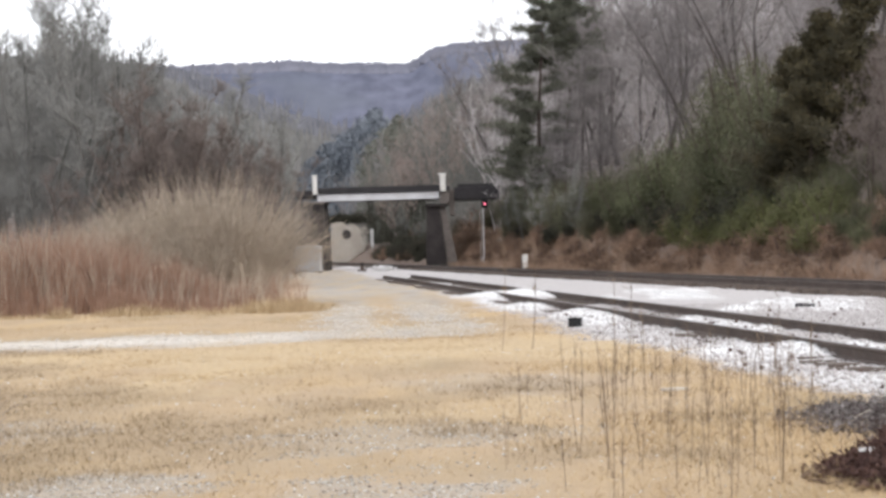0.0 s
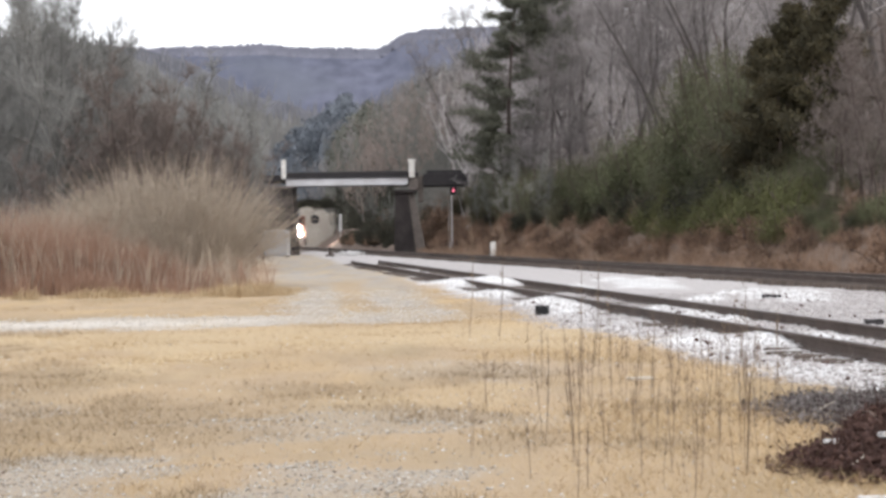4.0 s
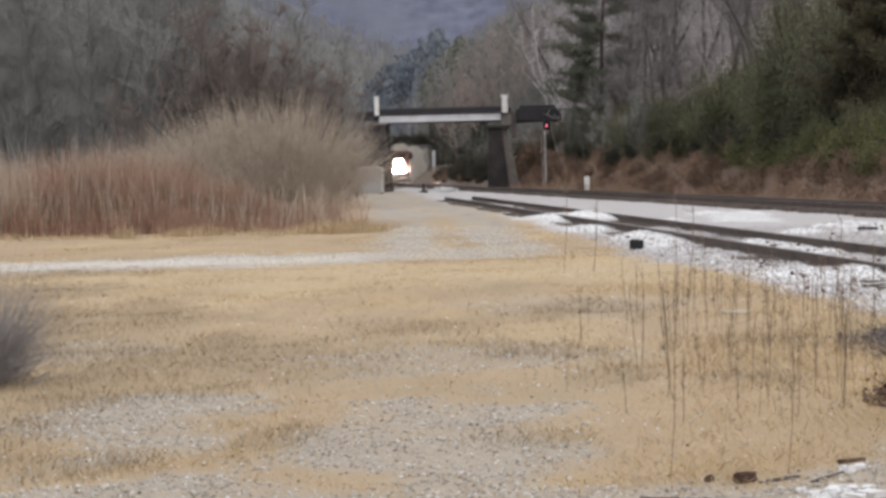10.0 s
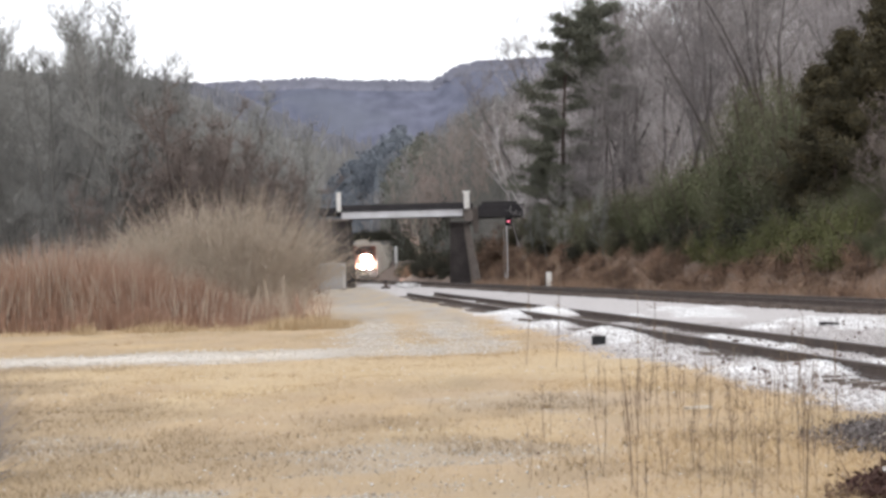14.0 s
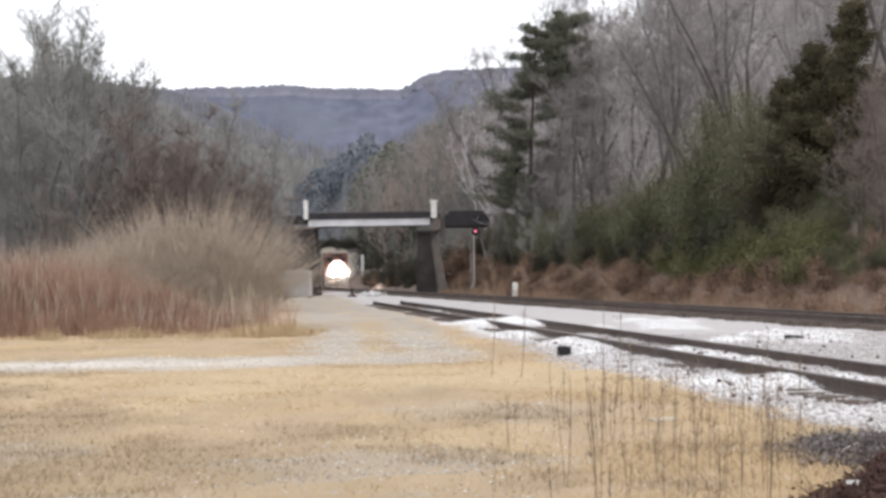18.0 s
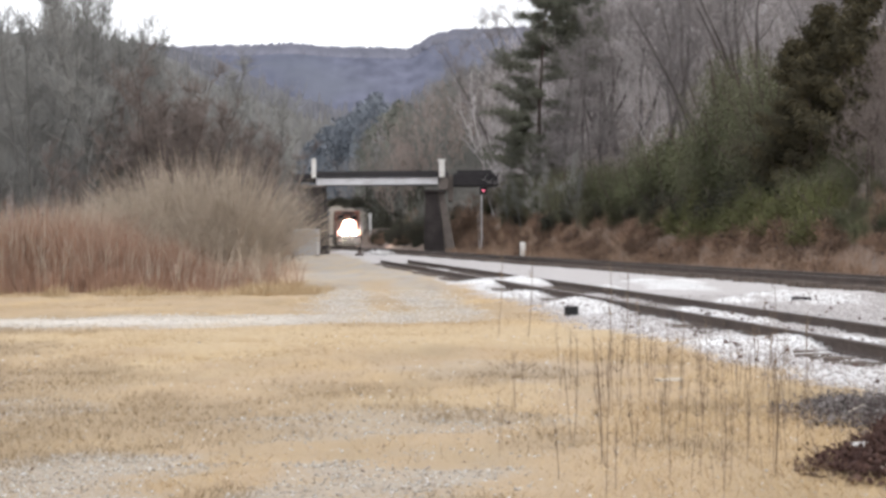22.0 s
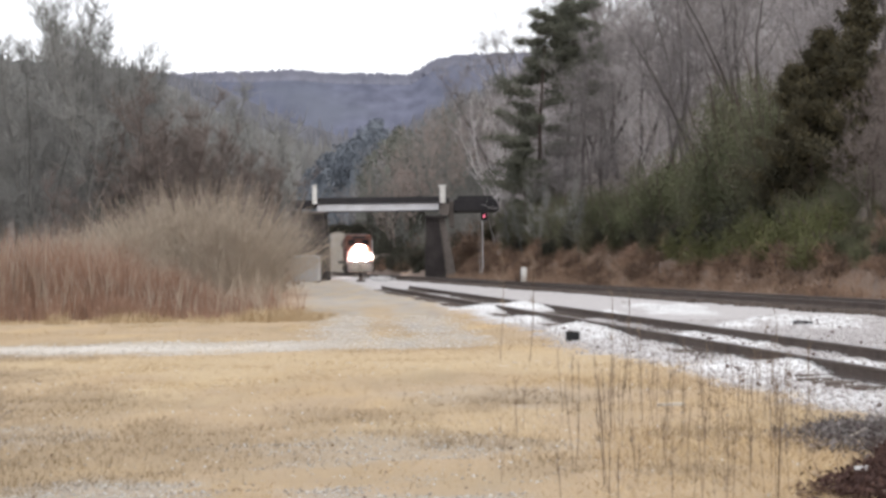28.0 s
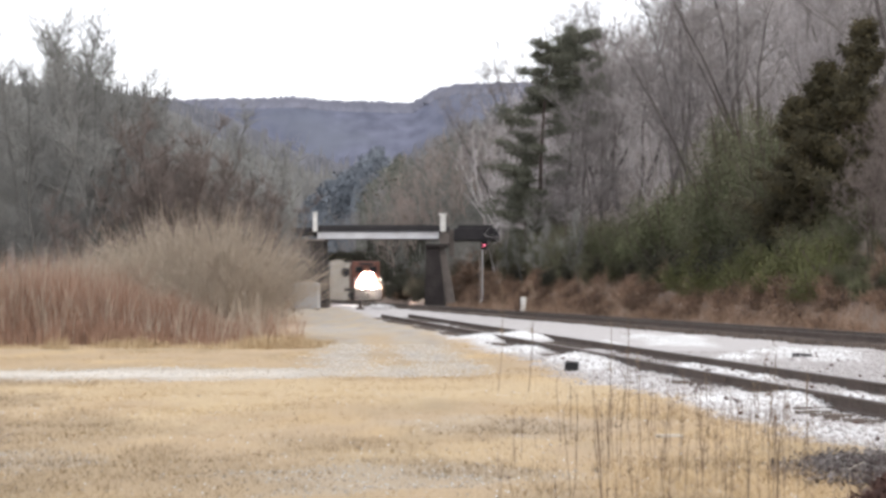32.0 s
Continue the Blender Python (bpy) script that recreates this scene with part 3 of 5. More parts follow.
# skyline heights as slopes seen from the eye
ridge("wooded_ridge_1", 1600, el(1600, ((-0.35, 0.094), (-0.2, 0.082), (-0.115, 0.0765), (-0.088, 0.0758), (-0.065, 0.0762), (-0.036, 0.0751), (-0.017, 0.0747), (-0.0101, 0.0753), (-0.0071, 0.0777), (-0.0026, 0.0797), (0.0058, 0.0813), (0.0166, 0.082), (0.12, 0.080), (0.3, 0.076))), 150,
      "long wooded mountain ridge far behind the bridge, coloured blue for haze", 3, (RIDGE, RIDGE_TREES), 9000, 0.97, 3.2, 3.6)
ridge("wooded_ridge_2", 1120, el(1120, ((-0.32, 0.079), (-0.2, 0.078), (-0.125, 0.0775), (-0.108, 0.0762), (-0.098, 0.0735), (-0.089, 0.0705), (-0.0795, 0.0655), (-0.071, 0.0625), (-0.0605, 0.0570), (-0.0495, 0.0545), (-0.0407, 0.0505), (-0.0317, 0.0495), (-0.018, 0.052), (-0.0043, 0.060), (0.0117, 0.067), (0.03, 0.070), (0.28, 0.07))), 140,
      "wooded hill in the middle distance, coloured blue-grey for haze", 6, (MID_HILL, MID_TREES), 9000, 0.05, 7.0, 1.7)
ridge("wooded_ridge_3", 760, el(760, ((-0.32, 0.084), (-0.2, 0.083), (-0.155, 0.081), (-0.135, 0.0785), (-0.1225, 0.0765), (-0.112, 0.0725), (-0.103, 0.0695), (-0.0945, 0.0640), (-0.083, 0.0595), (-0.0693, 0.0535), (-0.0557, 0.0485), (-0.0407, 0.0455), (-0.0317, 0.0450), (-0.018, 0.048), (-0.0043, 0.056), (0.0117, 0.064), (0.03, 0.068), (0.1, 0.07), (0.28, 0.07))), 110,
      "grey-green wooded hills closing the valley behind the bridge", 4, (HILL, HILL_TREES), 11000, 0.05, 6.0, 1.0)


# ---- railway ----
def rail_profile():
    return [(-0.075, 0), (0.075, 0), (0.07, 0.015), (0.012, 0.03), (0.012, 0.125), (0.036, 0.135), (0.036, 0.165), (0.028, 0.172), (-0.028, 0.172), (-0.036, 0.165), (-0.036, 0.135), (-0.012, 0.125), (-0.012, 0.03), (-0.07, 0.015)]


def line_pose(fx, y, z):
    """A place on a line, turned so that its own y runs along the line."""
    dx = fx(y + 0.5) - fx(y - 0.5)
    return pose(float(fx(y)), y, z, 0, 0, -math.degrees(math.atan(dx)))


def build_track(name, fx, y0, y1, z, label, tie_step):
    """Straight rails laid on timber ties; the track's own y runs along it."""
    length = (y1 - y0) * math.hypot(1, fx(1) - fx(0))
    track = thing(name, line_pose(fx, y0, z), label, "railway track")
    for side in (-1, 1):
        rail = part("rail", prism([(x + side * 0.7525, h + 0.16) for x, h in rail_profile()], 0, length), RAIL, track)
        part("rail_head", box(side * 0.7525 - 0.027, side * 0.7525 + 0.027, 0, length, 0.3325, 0.336, 0), RAIL_TOP, rail, "worn steel running surface")
    tie = bpy.data.meshes.new("tie")
    bm = box(-1.3, 1.3, -0.115, 0.115, 0.0, 0.158, 0.015)
    bm.to_mesh(tie)
    bm.free()
    tie.materials.append(TIE)
    r = random.Random(5)
    n = min(290, int(length / tie_step))
    for i in range(n):
        part("tie", tie, None, track, m=pose(r.uniform(-0.06, 0.06), i * tie_step + r.uniform(-0.03, 0.03), r.uniform(-0.02, 0.01), 0, 0, r.uniform(-2, 2)))
    return track


build_track("main_track", main_x, 30, 236, -0.03, "rusty main line rails on dark weathered timber ties", 0.72)
build_track("main_track_beyond_bridge", main_x, 236.3, 430, -0.03, "rusty main line rails running on behind the bridge", 0.9)
build_track("siding_track", siding_x, 14, 139, -0.12, "rusty siding rails half sunk in pale ballast", 0.56)


def build_switch_stand():
    s = thing("switch_stand", pose(-6.6, 200, 0), "small dark switch stand beside the track", "switch stand")
    part("base", box(-0.35, 0.35, -0.15, 0.15, 0, 0.18, 0.02), RAIL, s)
    part("housing", cyl((0, 0, 0.15), (0, 0, 0.5), 0.16, 0.1), RAIL, s)
    part("lever", cyl((0.05, 0, 0.25), (0.55, 0.1, 0.32), 0.03), RAIL, s)
    part("target", box(-0.12, 0.12, -0.02, 0.02, 0.5, 0.72, 0.01), BLACK, s)


def build_rock_heap():
    r = np.random.default_rng(31)
    k = 90
    c = np.stack([r.normal(-4.9, 0.5, k), r.normal(205, 0.8, k), r.uniform(0, 0.32, k)], -1)
    v, f = stones(c, r.uniform(0.08, 0.22, k), r)
    thing("stone_heap", None, "small heap of pale broken stone by the rails", "stones", kind="stuff", mesh=mesh_np("stone_heap", v, f, WHITE_STONE))


build_switch_stand()
build_rock_heap()


# ---- bridge ----
def build_bridge():
    y = 222.0
    b = thing("road_bridge", pose(0, y, 0), "old road bridge with a pale beam and dark stone piers", "bridge")
    part("fascia_beam", box(-11.1, -0.35, -0.2, 0.15, 6.13, 6.74, 0.03), GIRDER_PALE, b, "pale grey painted beam across the span")
    part("beam_flange", box(-11.1, -0.35, -0.3, -0.21, 6.10, 6.17, 0.01), GIRDER_PALE, b)
    part("parapet", box(-11.4, -0.15, -0.32, -0.05, 6.745, 7.32, 0.04), GIRDER_DARK, b, "black parapet over the pale beam")
    part("far_parapet", box(-11.4, 0.6, 6.4, 6.7, 6.8, 7.35, 0.04), GIRDER_DARK, b)
    part("deck", box(-11.4, 0.6, 0.16, 6.4, 6.35, 6.80, 0.03), PIER, b)
    for gx in (1.4, 3.0, 4.6, 6.0):
        part("cross_girder", box(-11.1, -0.35, gx, gx + 0.3, 6.12, 6.34, 0.02), GIRDER_DARK, b)
    part("left_pier", prism([(-14.2, -0.2), (-10.25, -0.2), (-10.5, 5.9), (-13.4, 5.9)], -0.5, 6.8), PIER, b)
    part("left_bearing", box(-13.6, -10.4, -0.7, 6.9, 5.9, 6.12, 0.03), PIER_PALE, b)
    part("right_pier", prism([(-1.65, -0.2), (0.3, -0.2), (-0.35, 5.4), (-1.5, 5.4)], -0.5, 6.8), PIER, b)
    part("right_buttress", prism([(0.31, -0.2), (1.25, -0.2), (0.42, 4.2), (0.15, 5.4), (-0.34, 5.4)], -0.2, 6.4), PIER_PALE, b, "weathered concrete buttress beside the dark pier")
    part("right_bearing", box(-1.6, 0.35, -0.75, 6.9, 5.4, 5.62, 0.03), PIER, b)
    part("bearing_block", box(-0.25, 0.55, -0.4, 6.5, 5.625, 6.7, 0.05), PIER_PALE, b)
    part("approach_girder", box(1.0, 5.0, -0.2, 6.6, 5.95, 7.05, 0.06), GIRDER_DARK, b)
    part("approach_rail", box(1.3, 4.4, -0.15, 0.0, 7.055, 7.32, 0.03), GIRDER_DARK, b)
    part("wing_wall", box(0.56, 1.0, 0.3, 6.4, 4.6, 6.9, 0.05), PIER_PALE, b)
    part("left_approach", box(-22, -11.42, -0.3, 6.6, 6.5, 7.1, 0.05), GIRDER_DARK, b)
    for x, w, top in ((-11.27, 0.2, 8.3), (0.0, 0.25, 8.15)):
        post = part("end_post", box(x - w, x + w, -0.75, -0.34, 6.75 if x < -1 else 6.72, top, 0.04), WHITE_PAINT, b, "white painted end post")
        part("post_cap", box(x - w - (0.02 if x < -1 else 0.1), x + w + (0.02 if x < -1 else 0.1), -0.8, -0.3, top, top + 0.14, 0.03), WHITE_PAINT, post)
    return b


build_bridge()


def build_cut_wall():
    y = 384.0
    w = thing("concrete_wall", pose(0, y, 0), "pale stained concrete wall beyond the bridge", "wall")
    part("face", prism([(-17.2, -0.3), (-12.5, -0.3), (-12.1, 2.4), (-11.4, 3.1), (-11.2, 4.7), (-12.0, 5.5), (-12.9, 5.2), (-13.7, 5.9), (-14.8, 5.7), (-15.6, 6.3), (-17.2, 6.1)], 0, 1.2), CONCRETE, w)
    part("drain_opening", cyl((-14.9, -0.06, 4.35), (-14.9, 0.3, 4.35), 0.55, n=20), HOLE, w, "round dark drain mouth")
    part("drain_rim", cyl((-14.9, -0.03, 4.35), (-14.9, 0.3, 4.35), 0.68, n=20), PIER, w)


build_cut_wall()


def build_white_sign():
    s = thing("trackside_post", pose(-9.9, 345, 0), "narrow white trackside post behind the bridge", "post")
    part("board", box(-0.2, 0.2, -0.05, 0.05, 2.4, 4.7, 0.03), PALE_METAL, s)
    part("pole", cyl((0, 0.09, -0.2), (0, 0.09, 2.5), 0.06), PALE_METAL, s)


build_white_sign()


def build_signal():
    s = thing("railway_signal", pose(3.22, 205, 0), "slim grey signal mast showing one red light", "railway signal")
    z = float(land(3.22, 205))
    part("base", box(-0.25, 0.25, -0.25, 0.25, z - 0.3, z + 0.25, 0.03), PALE_METAL, s)
    part("mast", cyl((0, 0, z), (0, 0, 5.3), 0.058, 0.05), PALE_METAL, s)
    part("base_collar", cyl((0, 0, z + 0.25), (0, 0, z + 0.5), 0.16), PALE_METAL, s)
    head = part("head", box(-0.12, 0.42, -0.12, 0.15, 4.85, 5.55, 0.05), BLACK, s, "black signal head")
    part("red_lens", cyl((0.15, -0.2, 5.2), (0.15, -0.13, 5.2), 0.095, n=20), RED_LAMP, head, "lit red lens")
    part("hood", cyl((0.15, -0.36, 5.43), (0.15, -0.13, 5.43), 0.1, 0.12), BLACK, head)
    for k in range(10):
        part("rung", cyl((-0.28, 0.1, z + 0.7 + k * 0.42), (0.0, 0.1, z + 0.7 + k * 0.42), 0.009, n=6), PALE_METAL, s)
    part("ladder_rail", cyl((-0.28, 0.1, z), (-0.28, 0.1, 4.6), 0.011, n=6), PALE_METAL, s)


build_signal()


def build_marker():
    z = float(land(5.43, 170))
    s = thing("marker_post", pose(5.43, 170, z), "short white marker post on the far side of the rails", "post")
    part("post", box(-0.19, 0.19, -0.12, 0.12, -0.4, 1.05, 0.05), WHITE_PAINT, s)
    part("dark_edge", box(-0.27, -0.203, -0.1, 0.1, -0.3, 0.95, 0.02), BLACK, s)


build_marker()


def build_bungalow():
    s = thing("signal_bungalow", pose(-10.87, 199, 0.0), "grey sheet metal signal bungalow beside the pier", "equipment cabinet")
    part("body", box(-1.08, 1.08, 0, 1.8, 0.12, 2.08, 0.03), GREY_METAL, s)
    part("roof", prism([(-1.16, 2.08), (1.16, 2.08), (1.16, 2.14), (0.0, 2.24), (-1.16, 2.14)], -0.1, 1.9), PALE_METAL, s)
    door = part("door", box(-0.85, 0.62, -0.035, -0.003, 0.25, 1.98, 0.015), GREY_METAL, s)
    part("handle", cyl((0.5, -0.08, 1.1), (0.5, -0.08, 1.3), 0.02), PALE_METAL, door)
    part("corner_trim", box(0.93, 1.1, -0.03, 0.02, 0.12, 2.08, 0.01), PALE_METAL, s, "bright corner trim")
    for x in (-0.95, 0.95):
        part("footing", box(x - 0.12, x + 0.12, 0.1, 1.7, -0.15, 0.12, 0.02), PIER_PALE, s)


build_bungalow()


# ---- locomotive ----
def build_locomotive():
    """Front end at the origin, running towards -y; wheels on z = 0.18 + rail."""
    z = 0.31
    e = thing("locomotive", pose(0, 0, 0), "orange-red diesel locomotive with three bright headlamps lit", "locomotive")
    part("frame", box(-1.5, 1.5, 0.3, 18.2, z + 1.15, z + 1.5, 0.04), LOCO_DARK, e)
    part("nose", prism([(-1.35, z + 1.5), (1.35, z + 1.5), (1.3, z + 2.1), (0.8, z + 2.95), (0.4, z + 3.3), (-0.4, z + 3.3), (-0.8, z + 2.95), (-1.3, z + 2.1)], 0.75, 3.4), LOCO_RED, e)
    cab = part("cab", box(-1.5, 1.5, 3.4, 6.2, z + 1.5, z + 4.4, 0.15), LOCO_RED, e)
    for x in (-1.15, 0.35):
        part("windscreen", box(x, x + 0.8, 3.36, 3.396, z + 3.2, z + 3.85, 0.02), LOCO_GLASS, cab, "dark cab glass")
    part("hood", box(-0.95, 0.95, 6.0, 17.6, z + 1.5, z + 4.1, 0.08), LOCO_RED, e)
    part("pilot", prism([(-1.45, z + 0.15), (1.45, z + 0.15), (1.5, z + 1.15), (-1.5, z + 1.15)], 0.2, 0.42), LOCO_DARK, e)
    part("lamp_shelf", box(-0.5, 0.5, 0.5, 1.0, z + 2.6, z + 2.64, 0.01), LOCO_DARK, e)
    part("anticlimber", box(-1.2, 1.2, 0.05, 0.3, z + 1.3, z + 1.52, 0.03), LOCO_DARK, e)
    part("coupler", box(-0.2, 0.2, -0.55, 0.25, z + 0.62, z + 0.98, 0.06), LOCO_DARK, e)
    part("front_panel", box(-1.45, 1.45, 0.42, 0.52, z + 1.5, z + 1.85, 0.03), LOCO_RED, e)
    part("number_board", box(-0.75, 0.75, 3.28, 3.39, z + 4.0, z + 4.25, 0.03), LOCO_DARK, cab)
    part("fuel_tank", box(-1.35, 1.35, 7.3, 11.2, z + 0.25, z + 1.14, 0.15), LOCO_DARK, e)
    for ty in (3.6, 14.6):
        truck = part("truck_frame", box(-1.2, 1.2, ty - 2.0, ty + 2.0, z + 0.45, z + 0.95, 0.06), LOCO_DARK, e)
        for wy in (-1.5, 0, 1.5):
            for x in (-0.75, 0.75):
                part("wheel", cyl((x - 0.07, ty + wy, z + 0.5), (x + 0.07, ty + wy, z + 0.5), 0.5, n=20), RAIL, truck)
    for x in (-1.42, 1.42):
        part("handrail", cyl((x, 0.35, z + 1.5), (x, 0.35, z + 2.6), 0.025, n=6), PALE_METAL, e)
        part("side_rail", cyl((x, 0.35, z + 2.55), (x, 3.5, z + 2.55), 0.02, n=6), PALE_METAL, e)
        part("step", box(x - 0.22, x + 0.22, 0.25, 0.6, z + 0.45, z + 0.52, 0.01), LOCO_DARK, e)
    for x, hz, y, r in ((-0.24, z + 2.85, 0.35, 0.24), (0.24, z + 2.85, 0.35, 0.24), (-0.55, z + 1.72, -0.1, 0.22), (0.55, z + 1.72, -0.1, 0.22)):
        lamp = part("headlamp_housing" if hz > 2.6 else "ditch_light_housing", cyl((x, y + r * 0.9, hz), (x, y + 0.6, hz), r * 0.6, n=20), LOCO_DARK, e)
        bm = bmesh.new()
        bmesh.ops.create_uvsphere(bm, u_segments=20, v_segments=12, radius=r, matrix=pose(x, y, hz))
        part("lens", bm, HEADLAMP, lamp, "lit headlamp lens")
    return e


loco = build_locomotive()


# ---- trees ----
def polyline(p, d, length, n, bend, up, r):
    pts = [np.array(p, float)]
    d = np.array(d, float)
    for _ in range(n):
        d = d + r.normal(0, bend, 3) + np.array([0, 0, up])
        d /= np.linalg.norm(d)
        pts.append(pts[-1] + d * length / n)
    return np.array(pts)


def bare_tree(seed, h, spread=0.42, first=0.25, limbs=15, bark=BARK, twig=TWIG, fork=1, fine=0.013, bend=0.085, rise=(0.3, 1.2), subs=6, kink=0.22):
    """Trunk mesh and crown mesh of a leafless tree of height h."""
    r = np.random.default_rng(seed)
    tp, tq, ra, rb = [], [], [], []
    bp0, bp1, b0, b1 = [], [], [], []
    cp0, cp1 = [], []
    r_base = 0.008 * h + 0.03
    for k in range(fork):
        lean = np.clip(r.normal(0, 0.05 + 0.10 * (fork > 1), 2), -0.16, 0.16)
        trunk = polyline((r.normal(0, 0.1) * (fork > 1), r.normal(0, 0.1) * (fork > 1), -0.4), (*lean, 1), h * r.uniform(0.88, 1.0), 9, bend, 0.05, r)
        rad = r_base * np.linspace(1, 0.12, 10)
        for i in range(9):
            tp.append(trunk[i]), tq.append(trunk[i + 1]), ra.append(rad[i]), rb.append(rad[i + 1])
        for j in range(limbs):
            f = first + (1 - first) * (j + r.uniform(0, 1)) / limbs
            i = min(8, int(f * 9))
            p = trunk[i] + (trunk[i + 1] - trunk[i]) * (f * 9 - i)
            a = r.uniform(0, 2 * math.pi)
            ln = h * spread * (1.05 - 0.75 * f) * r.uniform(0.7, 1.2)
            limb = polyline(p, (math.cos(a), math.sin(a), r.uniform(*rise)), ln, 4, kink, 0.13 if rise[0] > 0 else 0.03, r)
            lr = np.maximum(rad[i] * 0.5, 0.035) * np.linspace(1, 0.3, 5)
            for q in range(4):
                bp0.append(limb[q]), bp1.append(limb[q + 1]), b0.append(lr[q]), b1.append(lr[q + 1])
            for _ in range(subs):
                q = r.integers(1, 5)
                a2 = r.normal(0, 1, 3)
                a2[2] = abs(a2[2]) * 0.8 + 0.2
                sub = polyline(limb[q], a2, ln * r.uniform(0.25, 0.5), 2, 0.2, 0.08, r)
                for w in range(2):
                    bp0.append(sub[w]), bp1.append(sub[w + 1]), b0.append(0.016 - 0.005 * w), b1.append(0.011 - 0.005 * w)
                for _ in range(int(4 + 8 * (1 - f))):
                    w = r.uniform(0.1, 1)
                    s0 = sub[0] + (sub[2] - sub[0]) * w
                    d = r.normal(0, 1, 3)
                    d[2] = abs(d[2]) + 0.3
                    cp0.append(s0), cp1.append(s0 + d / np.linalg.norm(d) * h * r.uniform(0.04, 0.11))
    crown = joined(tri(*tubes(bp0, bp1, b0, b1, 3)), spikes(cp0, cp1, fine))
    return mesh_np("trunk", *tubes(tp, tq, ra, rb, 6), bark), mesh_np("crown", *crown, twig)


def plant(name, meshes, x, y, label, category, group, scale=1.0, turn=0.0, z=None, sink=0.05, names=("trunk", "crown")):
    zz = float(land(x, y)) if z is None else z
    t = thing(name, pose(x, y, zz - sink, 0, 0, turn) @ Matrix.Scale(scale, 4), label, category, group)
    for nm, me in zip(names, meshes):
        ob = part(nm, me, None, t)
        if nm not in ("trunk", "stalk"):
            ob["kind"] = "stuff"
    return t


LEFT_TREES = [bare_tree(15, 17, 0.30, 0.25, 20, BARK_MOSS, TWIG_MOSS, fine=0.02, rise=(0.8, 2.2)), bare_tree(16, 16, 0.28, 0.3, 19, BARK_MOSS, TWIG_MOSS, fine=0.02, rise=(0.8, 2.2)), bare_tree(17, 16, 0.26, 0.2, 13, BARK_MOSS, TWIG_MOSS, 2, fine=0.02, rise=(0.7, 2.0))]
TREES = [bare_tree(11, 15, 0.44, limbs=16, fine=0.019, bend=0.15, kink=0.3), bare_tree(12, 14, 0.46, 0.3, limbs=15, fine=0.019, bend=0.17, kink=0.3), bare_tree(13, 13, 0.5, 0.2, limbs=16, fine=0.019, bend=0.15, kink=0.32), bare_tree(14, 15, 0.38, 0.2, limbs=11, fork=2, fine=0.019, bend=0.14, kink=0.3)]
BROWN_TREES = [bare_tree(21, 10, 0.35, 0.1, 12, BARK_BROWN, TWIG_BROWN, 2, 0.02), bare_tree(22, 9, 0.42, 0.1, 16, BARK_BROWN, TWIG_BROWN, 1, 0.02)]


def woods_left():
    r = random.Random(3)
    for i in range(66):
        y = r.uniform(118, 205)
        u = r.uniform(-0.215, -0.13)
        h = 0.91 if u < -0.15 else 0.94
        plant("bare_tree", LEFT_TREES[i % 3], u * y, y, "tall leafless grey tree in the winter woods", "tree", "bare trees left of the bridge", h * r.uniform(0.85, 1.1) * (0.75 + y / 700), r.uniform(0, 360))
    for k, (u, e) in enumerate(((-0.152, 0.1), (-0.1485, 0.097), (-0.1455, 0.094), (-0.142, 0.092), (-0.1385, 0.094), (-0.135, 0.087), (-0.1315, 0.085), (-0.128, 0.083), (-0.1245, 0.081), (-0.121, 0.079), (-0.1165, 0.077))):
        y = 150 + 17 * (k % 3)
        plant("bare_tree", LEFT_TREES[k % 3], u * y, y, "tall leafless grey tree in the winter woods", "tree", "bare trees left of the bridge", (EYE + e * y) / 15.4, 77 * k)
    for i in range(34):
        y = r.uniform(120, 190)
        u = r.uniform(-0.13, -0.055)
        plant("bare_tree", LEFT_TREES[i % 3], u * y, y, "leafless grey sapling behind the brush", "tree", "bare trees left of the bridge", r.uniform(0.5, 0.7) * (1.0 if u < -0.09 else 0.85), r.uniform(0, 360))
    for u, y, s in ((-0.112, 118, 0.85), (-0.104, 121, 0.9), (-0.107, 119, 0.92), (-0.097, 117, 0.9), (-0.121, 119, 0.8), (-0.109, 123, 0.9), (-0.1, 119.5, 0.95), (-0.115, 121, 0.9), (-0.093, 122, 0.85), (-0.104, 116, 0.8), (-0.098, 121, 0.95), (-0.106, 122, 0.95), (-0.09, 119, 0.95), (-0.084, 121, 0.85), (-0.077, 123, 0.75), (-0.088, 120, 0.72), (-0.082, 122, 0.66), (-0.073, 118, 0.7), (-0.067, 120, 0.68), (-0.07, 123, 0.75), (-0.128, 120, 0.7), (-0.134, 117, 0.6), (-0.1155, 117, 1.12), (-0.1125, 118, 1.1), (-0.151, 112, 0.62), (-0.147, 113, 0.55)):
        plant("bare_tree", BROWN_TREES[int(y) % 2], u * y, y, "dark brown leafless tree tangled with vines", "tree", "brown trees", s, r.uniform(0, 360))


woods_left()


def woods_right():
    r = random.Random(9)
    for i in range(200):
        y = r.uniform(95, 330)
        s = (17 if y < 160 else 11) + 44 * r.random() ** 1.3
        x = float(main_x(y)) + s
        if x / y > 0.24 or x / y < (0.034 if y < 290 else 0.018) or (x / y < 0.075 and y < 205):
            continue
        plant("bare_tree", TREES[i % 4], x, y, "leafless grey hardwood on the slope above the line", "tree", "bare trees on the slope", r.uniform(0.55, 1.1), r.uniform(0, 360))


